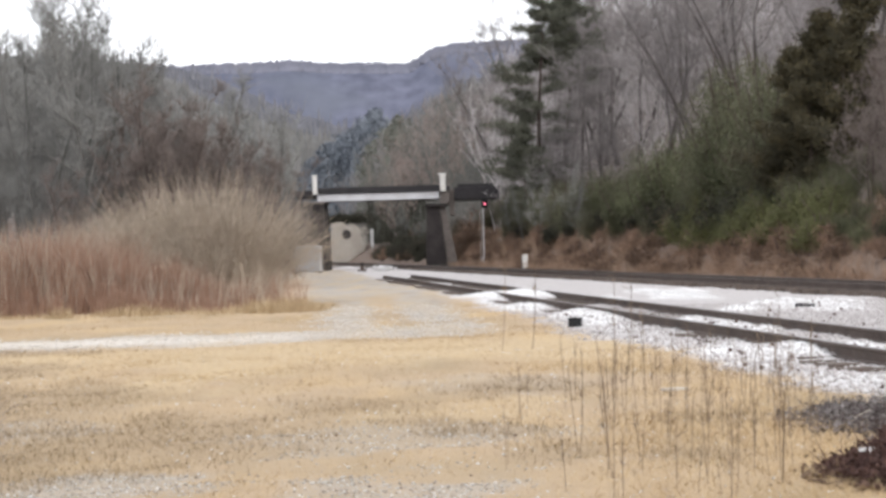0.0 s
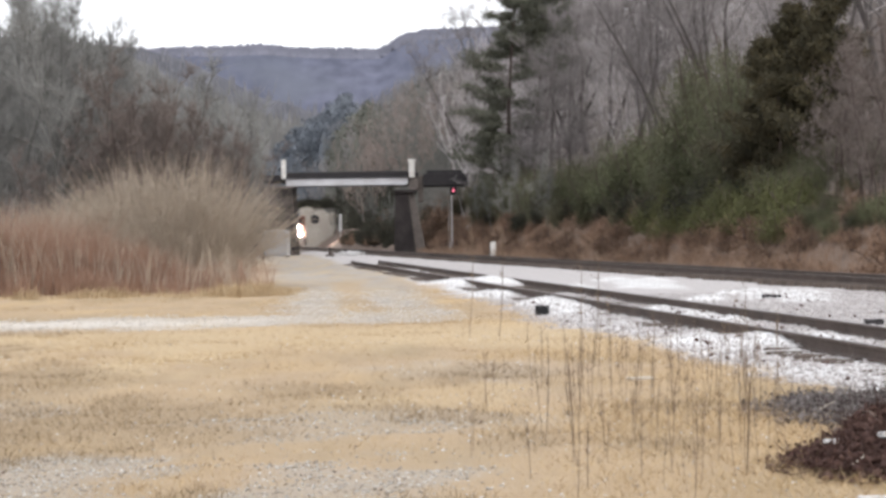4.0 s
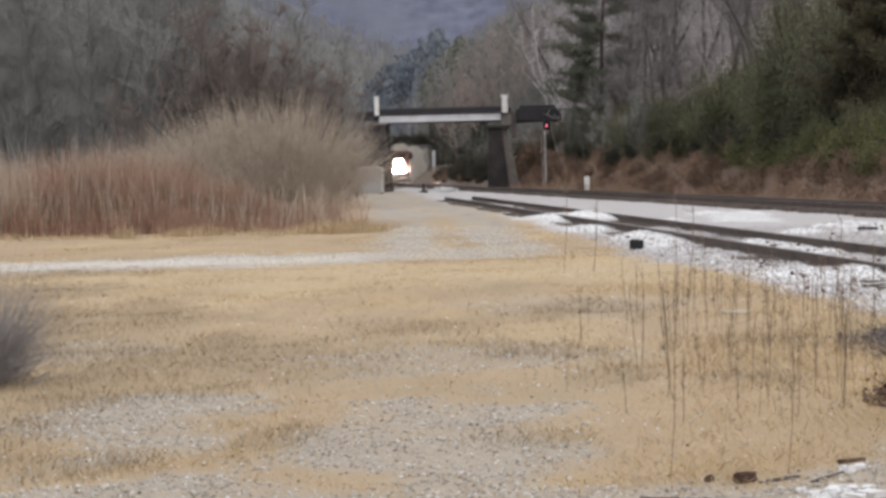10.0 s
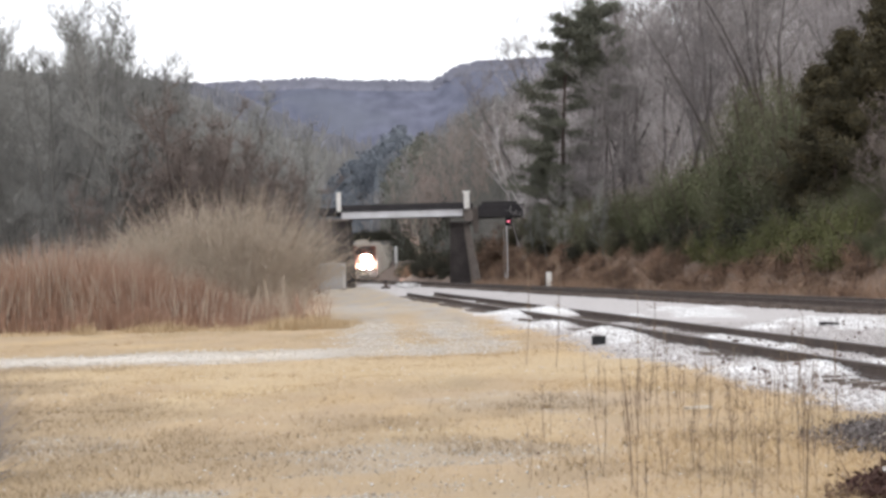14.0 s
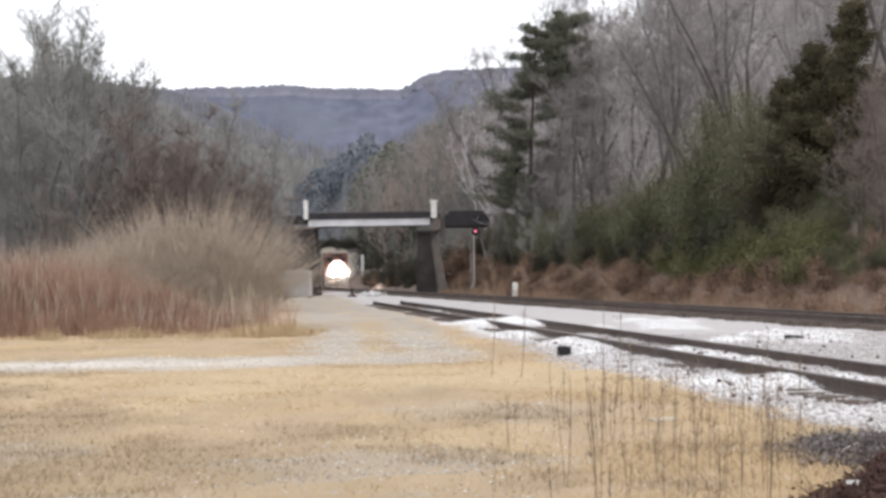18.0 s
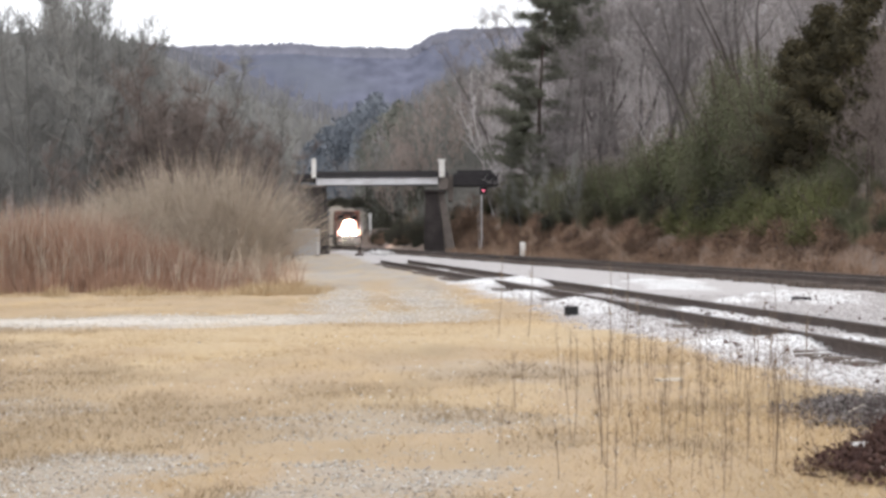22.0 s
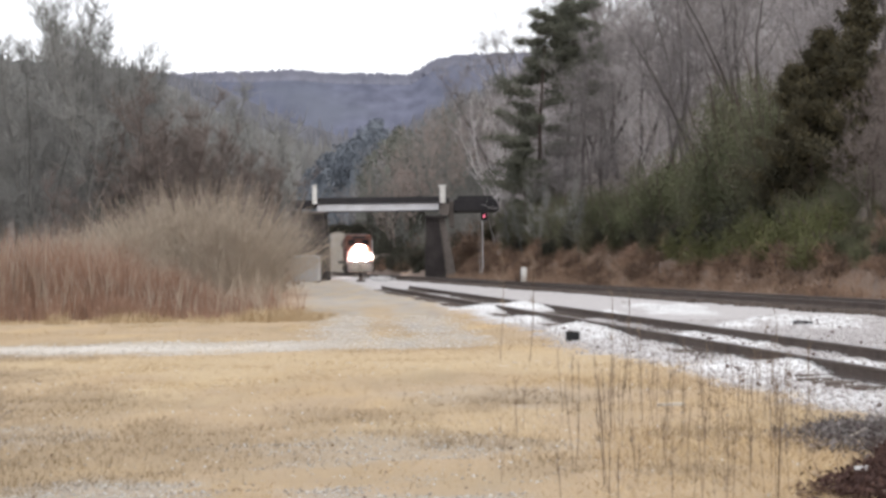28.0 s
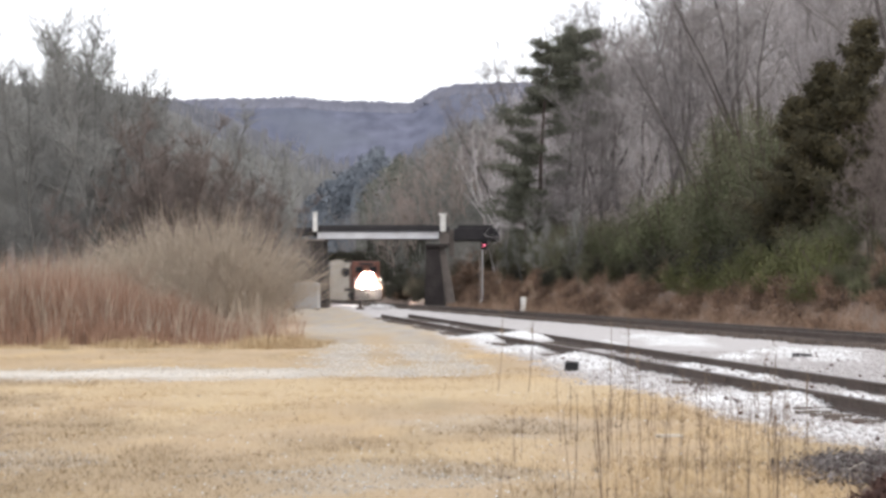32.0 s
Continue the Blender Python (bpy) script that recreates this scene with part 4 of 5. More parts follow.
woods_right()
DARK_TREES = [bare_tree(25, 14, 0.5, 0.22, 12, BARK_DIM, TWIG_DIM, 3, 0.016, 0.11, (0.2, 1.2), 5, 0.3), bare_tree(26, 15, 0.5, 0.3, 13, BARK_DIM, TWIG_DIM, 2, 0.016, 0.11, (0.2, 1.2), 5, 0.3)]
LEVEL_TREE = bare_tree(27, 14, 0.36, 0.08, 20, BARK_DIM, TWIG_DIM, 1, 0.022, 0.04, (-0.15, 0.2), 7, 0.16)
for k, (x, y, c) in enumerate(((10.9, 197, 1.05), (9.9, 193, 0.85), (12.4, 195, 0.95), (11.3, 191, 0.8))):
    plant("bare_tree", LEVEL_TREE, x, y, "grey leafless tree with level boughs beside the pine", "tree", "bare trees on the slope", c, 20 + 70 * k)
for k, (u, y, s) in enumerate(((0.088, 165, 1.0), (0.097, 158, 1.05), (0.107, 150, 0.95), (0.078, 190, 1.2), (0.064, 214, 1.2), (0.07, 206, 1.3), (0.057, 226, 1.2), (0.118, 160, 1.1), (0.024, 290, 1.2), (0.035, 262, 1.15), (0.045, 250, 1.15), (0.03, 300, 1.3), (0.05, 272, 1.2), (0.056, 250, 1.2), (0.127, 142, 1.05), (0.165, 128, 1.1), (0.19, 116, 1.25))):
    plant("bare_tree", DARK_TREES[k % 2], u * y, y, "dark-limbed leafless tree standing before the woods", "tree", "dark-limbed trees", s, 61 * k)


def twig_form(seed):
    """The limbs and twigs of a leafless tree one metre tall: their two ends and thickness."""
    r = np.random.default_rng(seed)
    trunk = polyline((0, 0, -0.03), (r.normal(0, 0.12), r.normal(0, 0.12), 1), 0.95, 4, 0.14, 0.08, r)
    p0, p1, fat = list(trunk[:-1]), list(trunk[1:]), [0.011, 0.009, 0.007, 0.005]
    for j in range(11):
        f = 0.2 + 0.75 * (j + r.uniform()) / 11
        i = min(3, int(f * 4))
        p = trunk[i] + (trunk[i + 1] - trunk[i]) * (f * 4 - i)
        a = r.uniform(0, 2 * math.pi)
        limb = polyline(p, (math.cos(a), math.sin(a), r.uniform(0.2, 1.6)), 0.44 * (1.1 - 0.8 * f) * r.uniform(0.7, 1.2), 2, 0.3, 0.15, r)
        for w in range(2):
            p0.append(limb[w]), p1.append(limb[w + 1]), fat.append(0.0042 - 0.001 * w)
        for _ in range(4):
            q = limb[0] + (limb[2] - limb[0]) * r.uniform(0.3, 1)
            d = r.normal(0, 1, 3)
            d[2] = abs(d[2]) + 0.35
            p0.append(q), p1.append(q + d / np.linalg.norm(d) * r.uniform(0.07, 0.2)), fat.append(0.0019)
    return np.array(p0), np.array(p1), np.array(fat)


def far_woods(name, n, region, mat, h, label, seed, pine=False):
    """A distant wood of many small trees joined into one, each a fan of twigs or a clumped evergreen crown."""
    r = np.random.default_rng(seed)
    (u0, u1), (y0, y1) = region
    y = r.uniform(y0, y1, n)
    x = r.uniform(u0, u1, n) * y
    ok = ~((x - main_x(y) > 0) & (x - main_x(y) < 18) & (y < 180)) & ~((x / y < 0.072) & (x > 0) & (y < 216)) & (np.abs(x - main_x(y)) > 7) & ((x > -9) | (x < -24) | (y < 212) | (y > 240))
    x, y = x[ok], y[ok]
    z = land(x, y)
    hh = h * r.uniform(0.6, 1.15, len(x))
    if pine:
        k = 300
        base, hk = np.repeat(np.stack([x, y, z], -1), k, 0), np.repeat(hh, k)
        f = r.uniform(0.15, 1.0, len(base))
        w = hk * 0.24 * (1.08 - f) ** 0.7
        c = base + np.stack([r.normal(0, 0.6, len(base)) * w, r.normal(0, 0.6, len(base)) * w, f * hk], -1)
        v, q = leaves(c, r.uniform(0.5, 1.1, len(base)) * hk * 0.028, r)
        foot = np.stack([x, y, z + 0.12 * hh], -1)
        me = mesh_np(name, *joined((v, q), spikes(foot, foot + np.stack([0 * hh, 0 * hh, 0.86 * hh], -1), 0.15 * hh)), mat)
    else:
        forms = [twig_form(seed + j) for j in range(5)]
        pick, turn = r.integers(0, 5, len(x)), r.uniform(0, 2 * math.pi, len(x))
        ca, sa = np.cos(turn)[:, None], np.sin(turn)[:, None]
        ends = []
        for e in (0, 1):
            p = np.stack([forms[j][e] for j in pick]) * hh[:, None, None]
            ends.append(np.stack([p[..., 0] * ca - p[..., 1] * sa + x[:, None], p[..., 0] * sa + p[..., 1] * ca + y[:, None], p[..., 2] + z[:, None]], -1).reshape(-1, 3))
        fat = np.stack([forms[j][2] for j in pick]) * hh[:, None] + 0.00005 * y[:, None]
        v, q = spikes(ends[0], ends[1], fat.ravel())
        me = mesh_np(name, v, q, mat)
    thing(name, None, label, "woods", kind="stuff", mesh=me)


far_woods("hillside_woods", 520, ((-0.22, -0.06), (212, 420)), WOODS_GREEN, 15, "grey mossy winter woods on the hillside", 201)
far_woods("hillside_woods", 520, ((0.015, 0.25), (170, 420)), WOODS, 13, "grey leafless woods covering the slope", 202)
far_woods("hillside_woods", 110, ((-0.03, 0.02), (320, 560)), WOODS_MOSS, 13, "grey leafless woods behind the bridge", 209)
far_woods("hillside_woods", 110, ((-0.024, 0.016), (320, 520)), WOODS_RUST, 13, "rust-tinged oak woods behind the bridge", 203)
far_woods("hillside_woods", 160, ((-0.065, 0.03), (420, 800)), WOODS_DIM, 14, "grey woods on the valley side", 204)
far_woods("pine_woods", 60, ((-0.034, -0.012), (440, 600)), WOODS_OLIVE, 14, "dull olive pine woods behind the bridge", 210, True)
far_woods("pine_woods", 290, ((-0.055, -0.024), (540, 740)), WOODS_PINE, 19, "green pine woods far up the valley, tinted blue for haze", 205, True)
far_woods("pine_woods", 70, ((-0.03, -0.008), (290, 420)), THICKET, 5.5, "dull green thicket behind the bridge", 206, True)
far_woods("slope_brush", 1100, ((0.02, 0.25), (110, 320)), WOODS, 4.5, "grey leafless undergrowth on the slope", 207)
far_woods("slope_brush", 700, ((-0.035, 0.03), (235, 420)), WOODS_MOSS, 4.0, "grey-green undergrowth behind the bridge", 208)


def pine_tree(seed, h, spread, needle, droop, dens, first=0.22, gaps=0.0, shape=0.6):
    """An evergreen with ragged tiers of boughs; gaps: the share of boughs that are missing."""
    r = np.random.default_rng(seed)
    trunk = polyline((0, 0, -0.4), (0, 0, 1), h, 10, 0.03, 0.05, r)
    rad = (0.012 * h + 0.04) * np.linspace(1, 0.1, 11)
    tr = tubes(trunk[:-1], trunk[1:], rad[:-1], rad[1:], 7)
    b0, b1, cl = [], [], []
    n = int(h * 4.2)
    for j in range(n):
        f = first + (1 - first) * (j + r.uniform()) / n
        if r.uniform() < gaps * (0.5 + 0.9 * math.sin(f * 31) ** 2):
            continue
        i = min(9, int(f * 10))
        p = trunk[i] + (trunk[i + 1] - trunk[i]) * (f * 10 - i)
        a = r.uniform(0, 2 * math.pi)
        ln = spread * h * (1.04 - f) ** shape * (0.8 + 0.3 * abs(math.sin(f * 17 + seed))) * r.uniform(0.45, 1.2)
        limb = polyline(p, (math.cos(a), math.sin(a), droop + 0.3 * f), ln, 3, 0.12, 0.02, r)
        for q in range(3):
            b0.append(limb[q]), b1.append(limb[q + 1])
        for _ in range(int(dens)):
            t = r.uniform(0.3, 1.05)
            q = limb[0] + (limb[3] - limb[0]) * t + r.normal(0, 0.09 * ln, 3) * np.array([1, 1, 0.4])
            cl.append(q)
    cl = np.array(cl)
    pts = (cl[:, None] + r.normal(0, 0.2, (len(cl), 16, 3)) * np.array([1, 1, 0.75])).reshape(-1, 3)
    return mesh_np("trunk", *joined(tr, tubes(b0, b1, 0.04, 0.016, 3)), BARK_BROWN), mesh_np("crown", *leaves(pts, r.uniform(0.045, 0.1, len(pts)), r), needle)


PINE = pine_tree(41, 18, 0.26, NEEDLE, -0.05, 52, 0.14, 0.06, 0.35)
PINE_TOP = pine_tree(47, 18, 0.24, NEEDLE, 0.1, 44, 0.55, 0.1, 0.3)
PINE_LOW = pine_tree(48, 10, 0.27, NEEDLE, -0.05, 40, 0.2, 0.1, 0.4)
CEDAR_M = pine_tree(42, 9, 0.36, CEDAR, 0.5, 56, 0.03, 0.1, 0.8)
plant("pine_tree", PINE, 7.8, 200, "tall dark green pine with ragged boughs", "tree", "pines", 1.0, 30)
plant("pine_tree", PINE_TOP, 9.7, 203, "tall pine with a bare trunk and flat crown", "tree", "pines", 0.98, 150)
plant("pine_tree", PINE_LOW, 6.6, 197, "low dark green pine close beside a taller one", "tree", "pines", 0.9, 80)
for k, (x, y, c) in enumerate(((18.6, 112, 1.0), (16.9, 113, 0.92), (15.7, 112, 0.84), (17.7, 109, 0.8), (16.3, 110, 0.72))):
    plant("cedar_tree", CEDAR_M, x, y, "dark olive-brown evergreen cedar above the line", "tree", "cedars", c, 70 * k)


def leafy_shrub(seed, h, w, leaf, n, size, stem=BARK_BROWN, lobes=14):
    """A dense shrub: stems fanning from the root, each lobe of the uneven crown a shell of small leaves."""
    r = np.random.default_rng(seed)
    b0, b1, pts = [], [], []
    for j in range(lobes):
        a = r.uniform(0, 2 * math.pi)
        rr = r.uniform(0.05, 1) ** 0.6
        top = h * r.uniform(0.4, 1.0) * (1.0 - 0.35 * rr)
        limb = polyline((r.normal(0, 0.2), r.normal(0, 0.2), -0.2), (math.cos(a) * rr * w / h, math.sin(a) * rr * w / h, 1), top, 5, 0.1, 0.0, r)
        for q in range(5):
            b0.append(limb[q]), b1.append(limb[q + 1])
        size_l = r.uniform(0.2, 0.36) * w
        k = n * 10 // lobes
        d = r.normal(size=(k, 3))
        along = limb[np.minimum(4, (r.uniform(0.3, 1.0, k) ** 0.6 * 5).astype(int))]
        pts.append(along + d * np.array([size_l, size_l, size_l * 0.75]) * 0.5)
    pts = np.concatenate(pts)
    pts = pts[pts[:, 2] > 0.02]
    return mesh_np("stems", *tubes(b0, b1, 0.03, 0.016, 4), stem), mesh_np("foliage", *leaves(pts, r.uniform(0.05, 0.12, len(pts)) * size, r), leaf)


PRIVETS = [leafy_shrub(51, 4.5, 2.6, PRIVET, 900, 0.42, lobes=20), leafy_shrub(52, 3.6, 2.4, PRIVET, 800, 0.42, lobes=18), leafy_shrub(53, 5.4, 2.5, PRIVET, 1000, 0.42, lobes=22)]
PALE_SHRUBS = [leafy_shrub(54, 5.4, 2.6, PRIVET_PALE, 1100, 0.42, lobes=22)]
TALL_SHRUBS = [leafy_shrub(59, 8.0, 3.2, PRIVET_PALE, 2000, 0.46, lobes=30), leafy_shrub(60, 7.4, 3.0, PRIVET, 1900, 0.46, lobes=28)]
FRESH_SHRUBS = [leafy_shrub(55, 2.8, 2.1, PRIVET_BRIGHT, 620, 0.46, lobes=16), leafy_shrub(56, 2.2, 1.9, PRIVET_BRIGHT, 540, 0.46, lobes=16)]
THICKETS = [leafy_shrub(57, 3.6, 2.3, THICKET, 380, 0.9), leafy_shrub(58, 2.4, 2.2, THICKET, 320, 0.9)]
BRUSH = [leafy_shrub(61, 1.5, 1.3, DEAD_LEAF, 300, 0.44, lobes=18), leafy_shrub(62, 1.1, 1.2, DEAD_LEAF, 260, 0.44, lobes=16)]


def bank_growth():
    r = random.Random(12)
    parts = ("woody_base", "foliage")
    crest = ((0.02, 5.0), (0.04, 5.8), (0.0565, 5.6), (0.07, 5.6), (0.088, 6.4), (0.104, 6.4), (0.113, 7.0), (0.125, 7.0), (0.137, 4.2), (0.145, 2.9), (0.165, 2.5), (0.21, 2.5))
    for i in range(92):
        u = 0.025 + 0.17 * (i + r.random()) / 92
        s = r.uniform(6.3, 7.6) if i % 3 == 0 else r.uniform(7.2, 10.5)
        y = (18.25 + s) / (u + 0.0975)
        h = float(between(u, crest)) * r.uniform(0.72, 1.0) * ((0.78 if u < 0.06 else 0.62) if i % 3 == 0 else 1.0)
        pale = i % 5 == 1 or u < 0.052 or (i % 3 == 0 and 0.052 < u < 0.105)
        # every sixth shrub gets dark leaves, added as shade between the clumps
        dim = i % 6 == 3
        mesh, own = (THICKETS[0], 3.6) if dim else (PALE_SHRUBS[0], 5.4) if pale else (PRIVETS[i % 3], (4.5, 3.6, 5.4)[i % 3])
        plant("evergreen_shrub", mesh, float(main_x(y)) + s, y, "dark green shrub added as a shaded gap between the bank shrubs" if dim else "greyish-olive shrub on the bank" if pale else "dense dull-green evergreen shrub on the bank", "shrub", "green shrubs on the bank", (0.8 if dim else 1.0) * h / own, r.uniform(0, 360), names=parts)
    for u, s, c, k in ((0.1155, 9.0, 0.98, 0), (0.121, 9.6, 1.0, 0), (0.127, 9.2, 1.02, 1), (0.1325, 9.8, 0.98, 0), (0.118, 11.0, 0.9, 1), (0.136, 11.0, 0.85, 0), (0.109, 9.5, 0.8, 1), (0.130, 8.2, 0.8, 0)):
        y = (18.25 + s) / (u + 0.0975)
        plant("evergreen_shrub", TALL_SHRUBS[k], float(main_x(y)) + s, y, "tall olive evergreen shrub on the bank", "shrub", "green shrubs on the bank", 1.28 * c, r.uniform(0, 360), names=parts)
    for k, (u, s, c) in enumerate(((0.171, 8.4, 0.62), (0.176, 9.0, 0.7), (0.181, 8.0, 0.66), (0.186, 9.2, 0.75), (0.192, 8.4, 0.7), (0.178, 7.2, 0.45), (0.187, 7.0, 0.45))):
        y = (18.25 + s) / (u + 0.0975)
        plant("bare_tree", BROWN_TREES[k % 2], float(main_x(y)) + s, y, "brown leafless thicket tree beside the cedars", "tree", "brown trees", c, 50 * k)
    for i in range(8):
        u = 0.148 + 0.05 * (i + r.random()) / 8
        y = (18.25 + 6.4) / (u + 0.0975)
        plant("evergreen_shrub", PRIVETS[1], float(main_x(y)) + 6.4 + r.uniform(-0.5, 0.5), y, "low dull-green shrub at the foot of the cedars", "shrub", "green shrubs on the bank", r.uniform(0.45, 0.65), r.uniform(0, 360), names=parts)
    for x, y, c in ((4.4, 231, 0.7), (5.6, 229, 0.8), (6.8, 226, 0.8)):
        plant("evergreen_shrub", PALE_SHRUBS[0], x, y, "greyish-olive shrub behind the bridge approach", "shrub", "green shrubs on the bank", c, 40 * x, names=parts)
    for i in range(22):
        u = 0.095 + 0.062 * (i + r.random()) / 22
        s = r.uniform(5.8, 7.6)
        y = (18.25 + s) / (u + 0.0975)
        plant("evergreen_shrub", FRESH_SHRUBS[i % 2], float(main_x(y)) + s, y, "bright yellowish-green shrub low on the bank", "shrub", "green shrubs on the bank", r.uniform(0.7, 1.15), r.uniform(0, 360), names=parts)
    for k in range(6):
        u = 0.026 + 0.0055 * k
        y = (18.25 + 6.8) / (u + 0.0975)
        plant("bare_tree", LEFT_TREES[k % 3], float(main_x(y)) + 6.8, y, "small grey leafless sapling low on the bank", "tree", "bare trees on the slope", r.uniform(0.26, 0.36), r.uniform(0, 360))
    for x, y, c in ((2.0, 236, 2.4), (3.4, 238, 2.6), (2.8, 233, 1.9)):
        plant("dead_brush", BRUSH[int(y) % 2], x, y, "rust-brown leafy bush behind the buttress", "brush", "dead brush on the bank", c, r.uniform(0, 360), names=parts)
    for i in range(64):
        y = 246 + 90 * (i + r.random()) / 64
        dark = i % 5 > 0
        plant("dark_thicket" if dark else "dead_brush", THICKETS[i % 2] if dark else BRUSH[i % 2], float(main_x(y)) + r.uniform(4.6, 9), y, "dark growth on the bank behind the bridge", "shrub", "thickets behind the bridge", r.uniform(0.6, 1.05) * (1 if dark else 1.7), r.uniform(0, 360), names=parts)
    for i in range(165):
        y = 58 + 178 * (i + r.random()) / 165
        s = (r.uniform(3.8, 6.4) if i % 3 else r.uniform(6.0, 8.0)) if y < 175 else r.uniform(4.7, 7.4)
        plant("dead_brush", BRUSH[i % 2], float(main_x(y)) + s, y, "reddish-brown dead brush at the foot of the bank", "brush", "dead brush on the bank", r.uniform(0.7, 1.25), r.uniform(0, 360), names=parts)
    for i in range(22):
        x = -18.0 + 9.0 * (i + r.random()) / 22
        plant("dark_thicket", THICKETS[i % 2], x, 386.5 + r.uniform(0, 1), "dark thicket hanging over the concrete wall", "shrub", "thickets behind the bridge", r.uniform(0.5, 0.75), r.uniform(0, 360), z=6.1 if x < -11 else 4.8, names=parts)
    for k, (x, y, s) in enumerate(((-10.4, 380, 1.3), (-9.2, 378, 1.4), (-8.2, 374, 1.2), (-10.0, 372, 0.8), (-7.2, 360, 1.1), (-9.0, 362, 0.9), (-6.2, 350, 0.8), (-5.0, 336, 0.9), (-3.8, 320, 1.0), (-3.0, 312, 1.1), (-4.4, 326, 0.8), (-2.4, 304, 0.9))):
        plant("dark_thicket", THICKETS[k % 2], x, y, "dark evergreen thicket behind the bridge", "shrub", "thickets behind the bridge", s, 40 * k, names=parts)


bank_growth()


# ---- brush on the near side ----
def cane_bush(seed, h, open_angle, n, twigs):
    """Hundreds of thin canes fanning out of one stool into a rounded head, each tipped with fine twigs."""
    r = np.random.default_rng(seed)
    b0, b1, t0, t1 = [], [], [], []
    for j in range(n):
        a = r.uniform(0, 2 * math.pi)
        rr = r.uniform(0, 1) ** 0.55
        tilt = radians(open_angle) * rr
        d = np.array([math.cos(a) * math.sin(tilt), math.sin(a) * math.sin(tilt), math.cos(tilt)])
        ln = h * r.uniform(0.55, 1.0) ** 0.6 * (1 - 0.05 * rr + 0.05 * math.sin(3 * a + 5 * rr + seed))
        root = (math.cos(a) * rr * h * 0.12, math.sin(a) * rr * h * 0.12, -0.1)
        p = polyline(root, d + np.array([0, 0, 0.25]), ln, 5, 0.075, -0.055 * rr, r)
        for q in range(5):
            b0.append(p[q]), b1.append(p[q + 1])
        for _ in range(twigs):
            i = r.integers(1, 5)
            t0.append(p[i]), t1.append(p[i] + (d * 0.4 + r.normal(0, 0.65, 3)) * r.uniform(0.1, 0.5))
    k = np.tile(np.linspace(0.013, 0.004, 5), n)
    return mesh_np("cane_clump", *tubes(b0, b1, k, k * 0.8, 3), CANE), mesh_np("twig_haze", *spikes(t0, t1, 0.005), CANE)


CANES = [cane_bush(71, 4.45, 62, 580, 18), cane_bush(72, 3.0, 55, 260, 14)]
for k, (x, y, v, c) in enumerate(((-6.8, 80, 0, 1.06), (-8.4, 81, 0, 1.08), (-7.5, 82, 0, 1.1), (-9.6, 82, 0, 0.95), (-7.6, 79, 1, 1.0), (-10.6, 79.5, 1, 1.05), (-12.4, 81, 1, 1.0), (-14.2, 80, 1, 1.0), (-11.4, 83, 1, 1.15), (-16.0, 81, 1, 1.0), (-13.4, 84, 1, 1.1))):
    plant("cane_bush", CANES[v], x, y, "big leafless bush of thin tan canes", "bush", "tan cane bushes", c, 47 * k, names=("cane_clump", "twig_haze"))
for k, (x, y, c) in enumerate(((-6.3, 84, 1.0), (-6.6, 87, 1.0), (-7.0, 83, 0.9), (-7.3, 88, 1.0))):
    plant("dead_brush", BRUSH[k % 2], x, y, "low brown dead brush under the cane bush", "brush", "dead brush by the lane", c, 51 * k, names=("woody_base", "foliage"))


def blades(x, y, z, h, w, lean, r):
    """Grass blades as narrow bent strips of two faces."""
    k = len(x)
    a = r.uniform(0, 2 * math.pi, k)
    u = np.stack([np.cos(a), np.sin(a), np.zeros(k)], -1) * (w / 2)[:, None]
    b = r.uniform(0, 2 * math.pi, k)
    d = np.stack([np.cos(b), np.sin(b), np.zeros(k)], -1) * (lean * h)[:, None]
    p = np.stack([x, y, z - 0.02], -1)
    up = np.stack([np.zeros(k), np.zeros(k), h], -1)
    m, t = p + up * 0.6 + d * 0.35, p + up + d
    verts = np.stack([p - u, p + u, m + u * 0.8, m - u * 0.8, t], 1).reshape(-1, 3)
    f = np.array([(0, 1, 2), (0, 2, 3), (3, 2, 4)])
    return verts, (f[None] + (np.arange(k) * 5)[:, None, None]).reshape(-1, 3)


def grass(name, n, x0, x1, y0, y1, keep, h, w, lean, mat, label, seed, fan=0.0, tufts=0, along=None):
    r = np.random.default_rng(seed)
    y = y0 + (y1 - y0) * r.uniform(0, 1, n) ** 1.25
    x = r.uniform(x0, x1, n) if not fan else r.uniform(-1, 1, n) * (fan * y + 0.6)
    if along:
        x = main_x(y) + r.uniform(*along, n)
    tall = np.ones(n)
    if tufts:
        c = r.integers(0, tufts, n)
        x, y = x[c] + r.normal(0, 0.13, n), y[c] + r.normal(0, 0.13, n)
        tall = r.uniform(0.45, 1.2, tufts)[c]
    ok = r.uniform(0, 1, n) < keep(x, y)
    x, y, tall = x[ok], y[ok], tall[ok]
    hh = h(x, y) * r.uniform(0.5, 1.25, len(x)) * tall
    v, f = blades(x, y, land(x, y), hh, np.full(len(x), w) * (1 + y / 40), np.full(len(x), lean) * r.uniform(0.3, 1.6, len(x)), r)
    thing(name, None, label, "grass", kind="stuff", mesh=mesh_np(name, v, f, mat))


def straw_keep(x, y):
    cover = 1 - np.maximum(np.maximum(lane_mask(x, y), patch_mask(x, y) * 0.93), ballast_mask(x, y))
    dust = 0.7 * (1 - smooth(((x + 0.5) / 1.9) ** 2 + ((y - 21) / 9.0) ** 2 + 0.9 * wob(x, y * 0.35, 1.0), 0.1, 1.6))
    return cover * (1 - dust) * (1 - 0.75 * weedy_mask(x, y)) * np.clip(0.6 + 0.7 * wob(x, y * 0.4, 0.9) + 0.3 * wob(x, y, 3.3), 0.1, 1) * (1 - smooth(x - between(y, BALLAST_EDGE) + 0.5 * wob(x, y, 2.5), -0.1, 0.9))


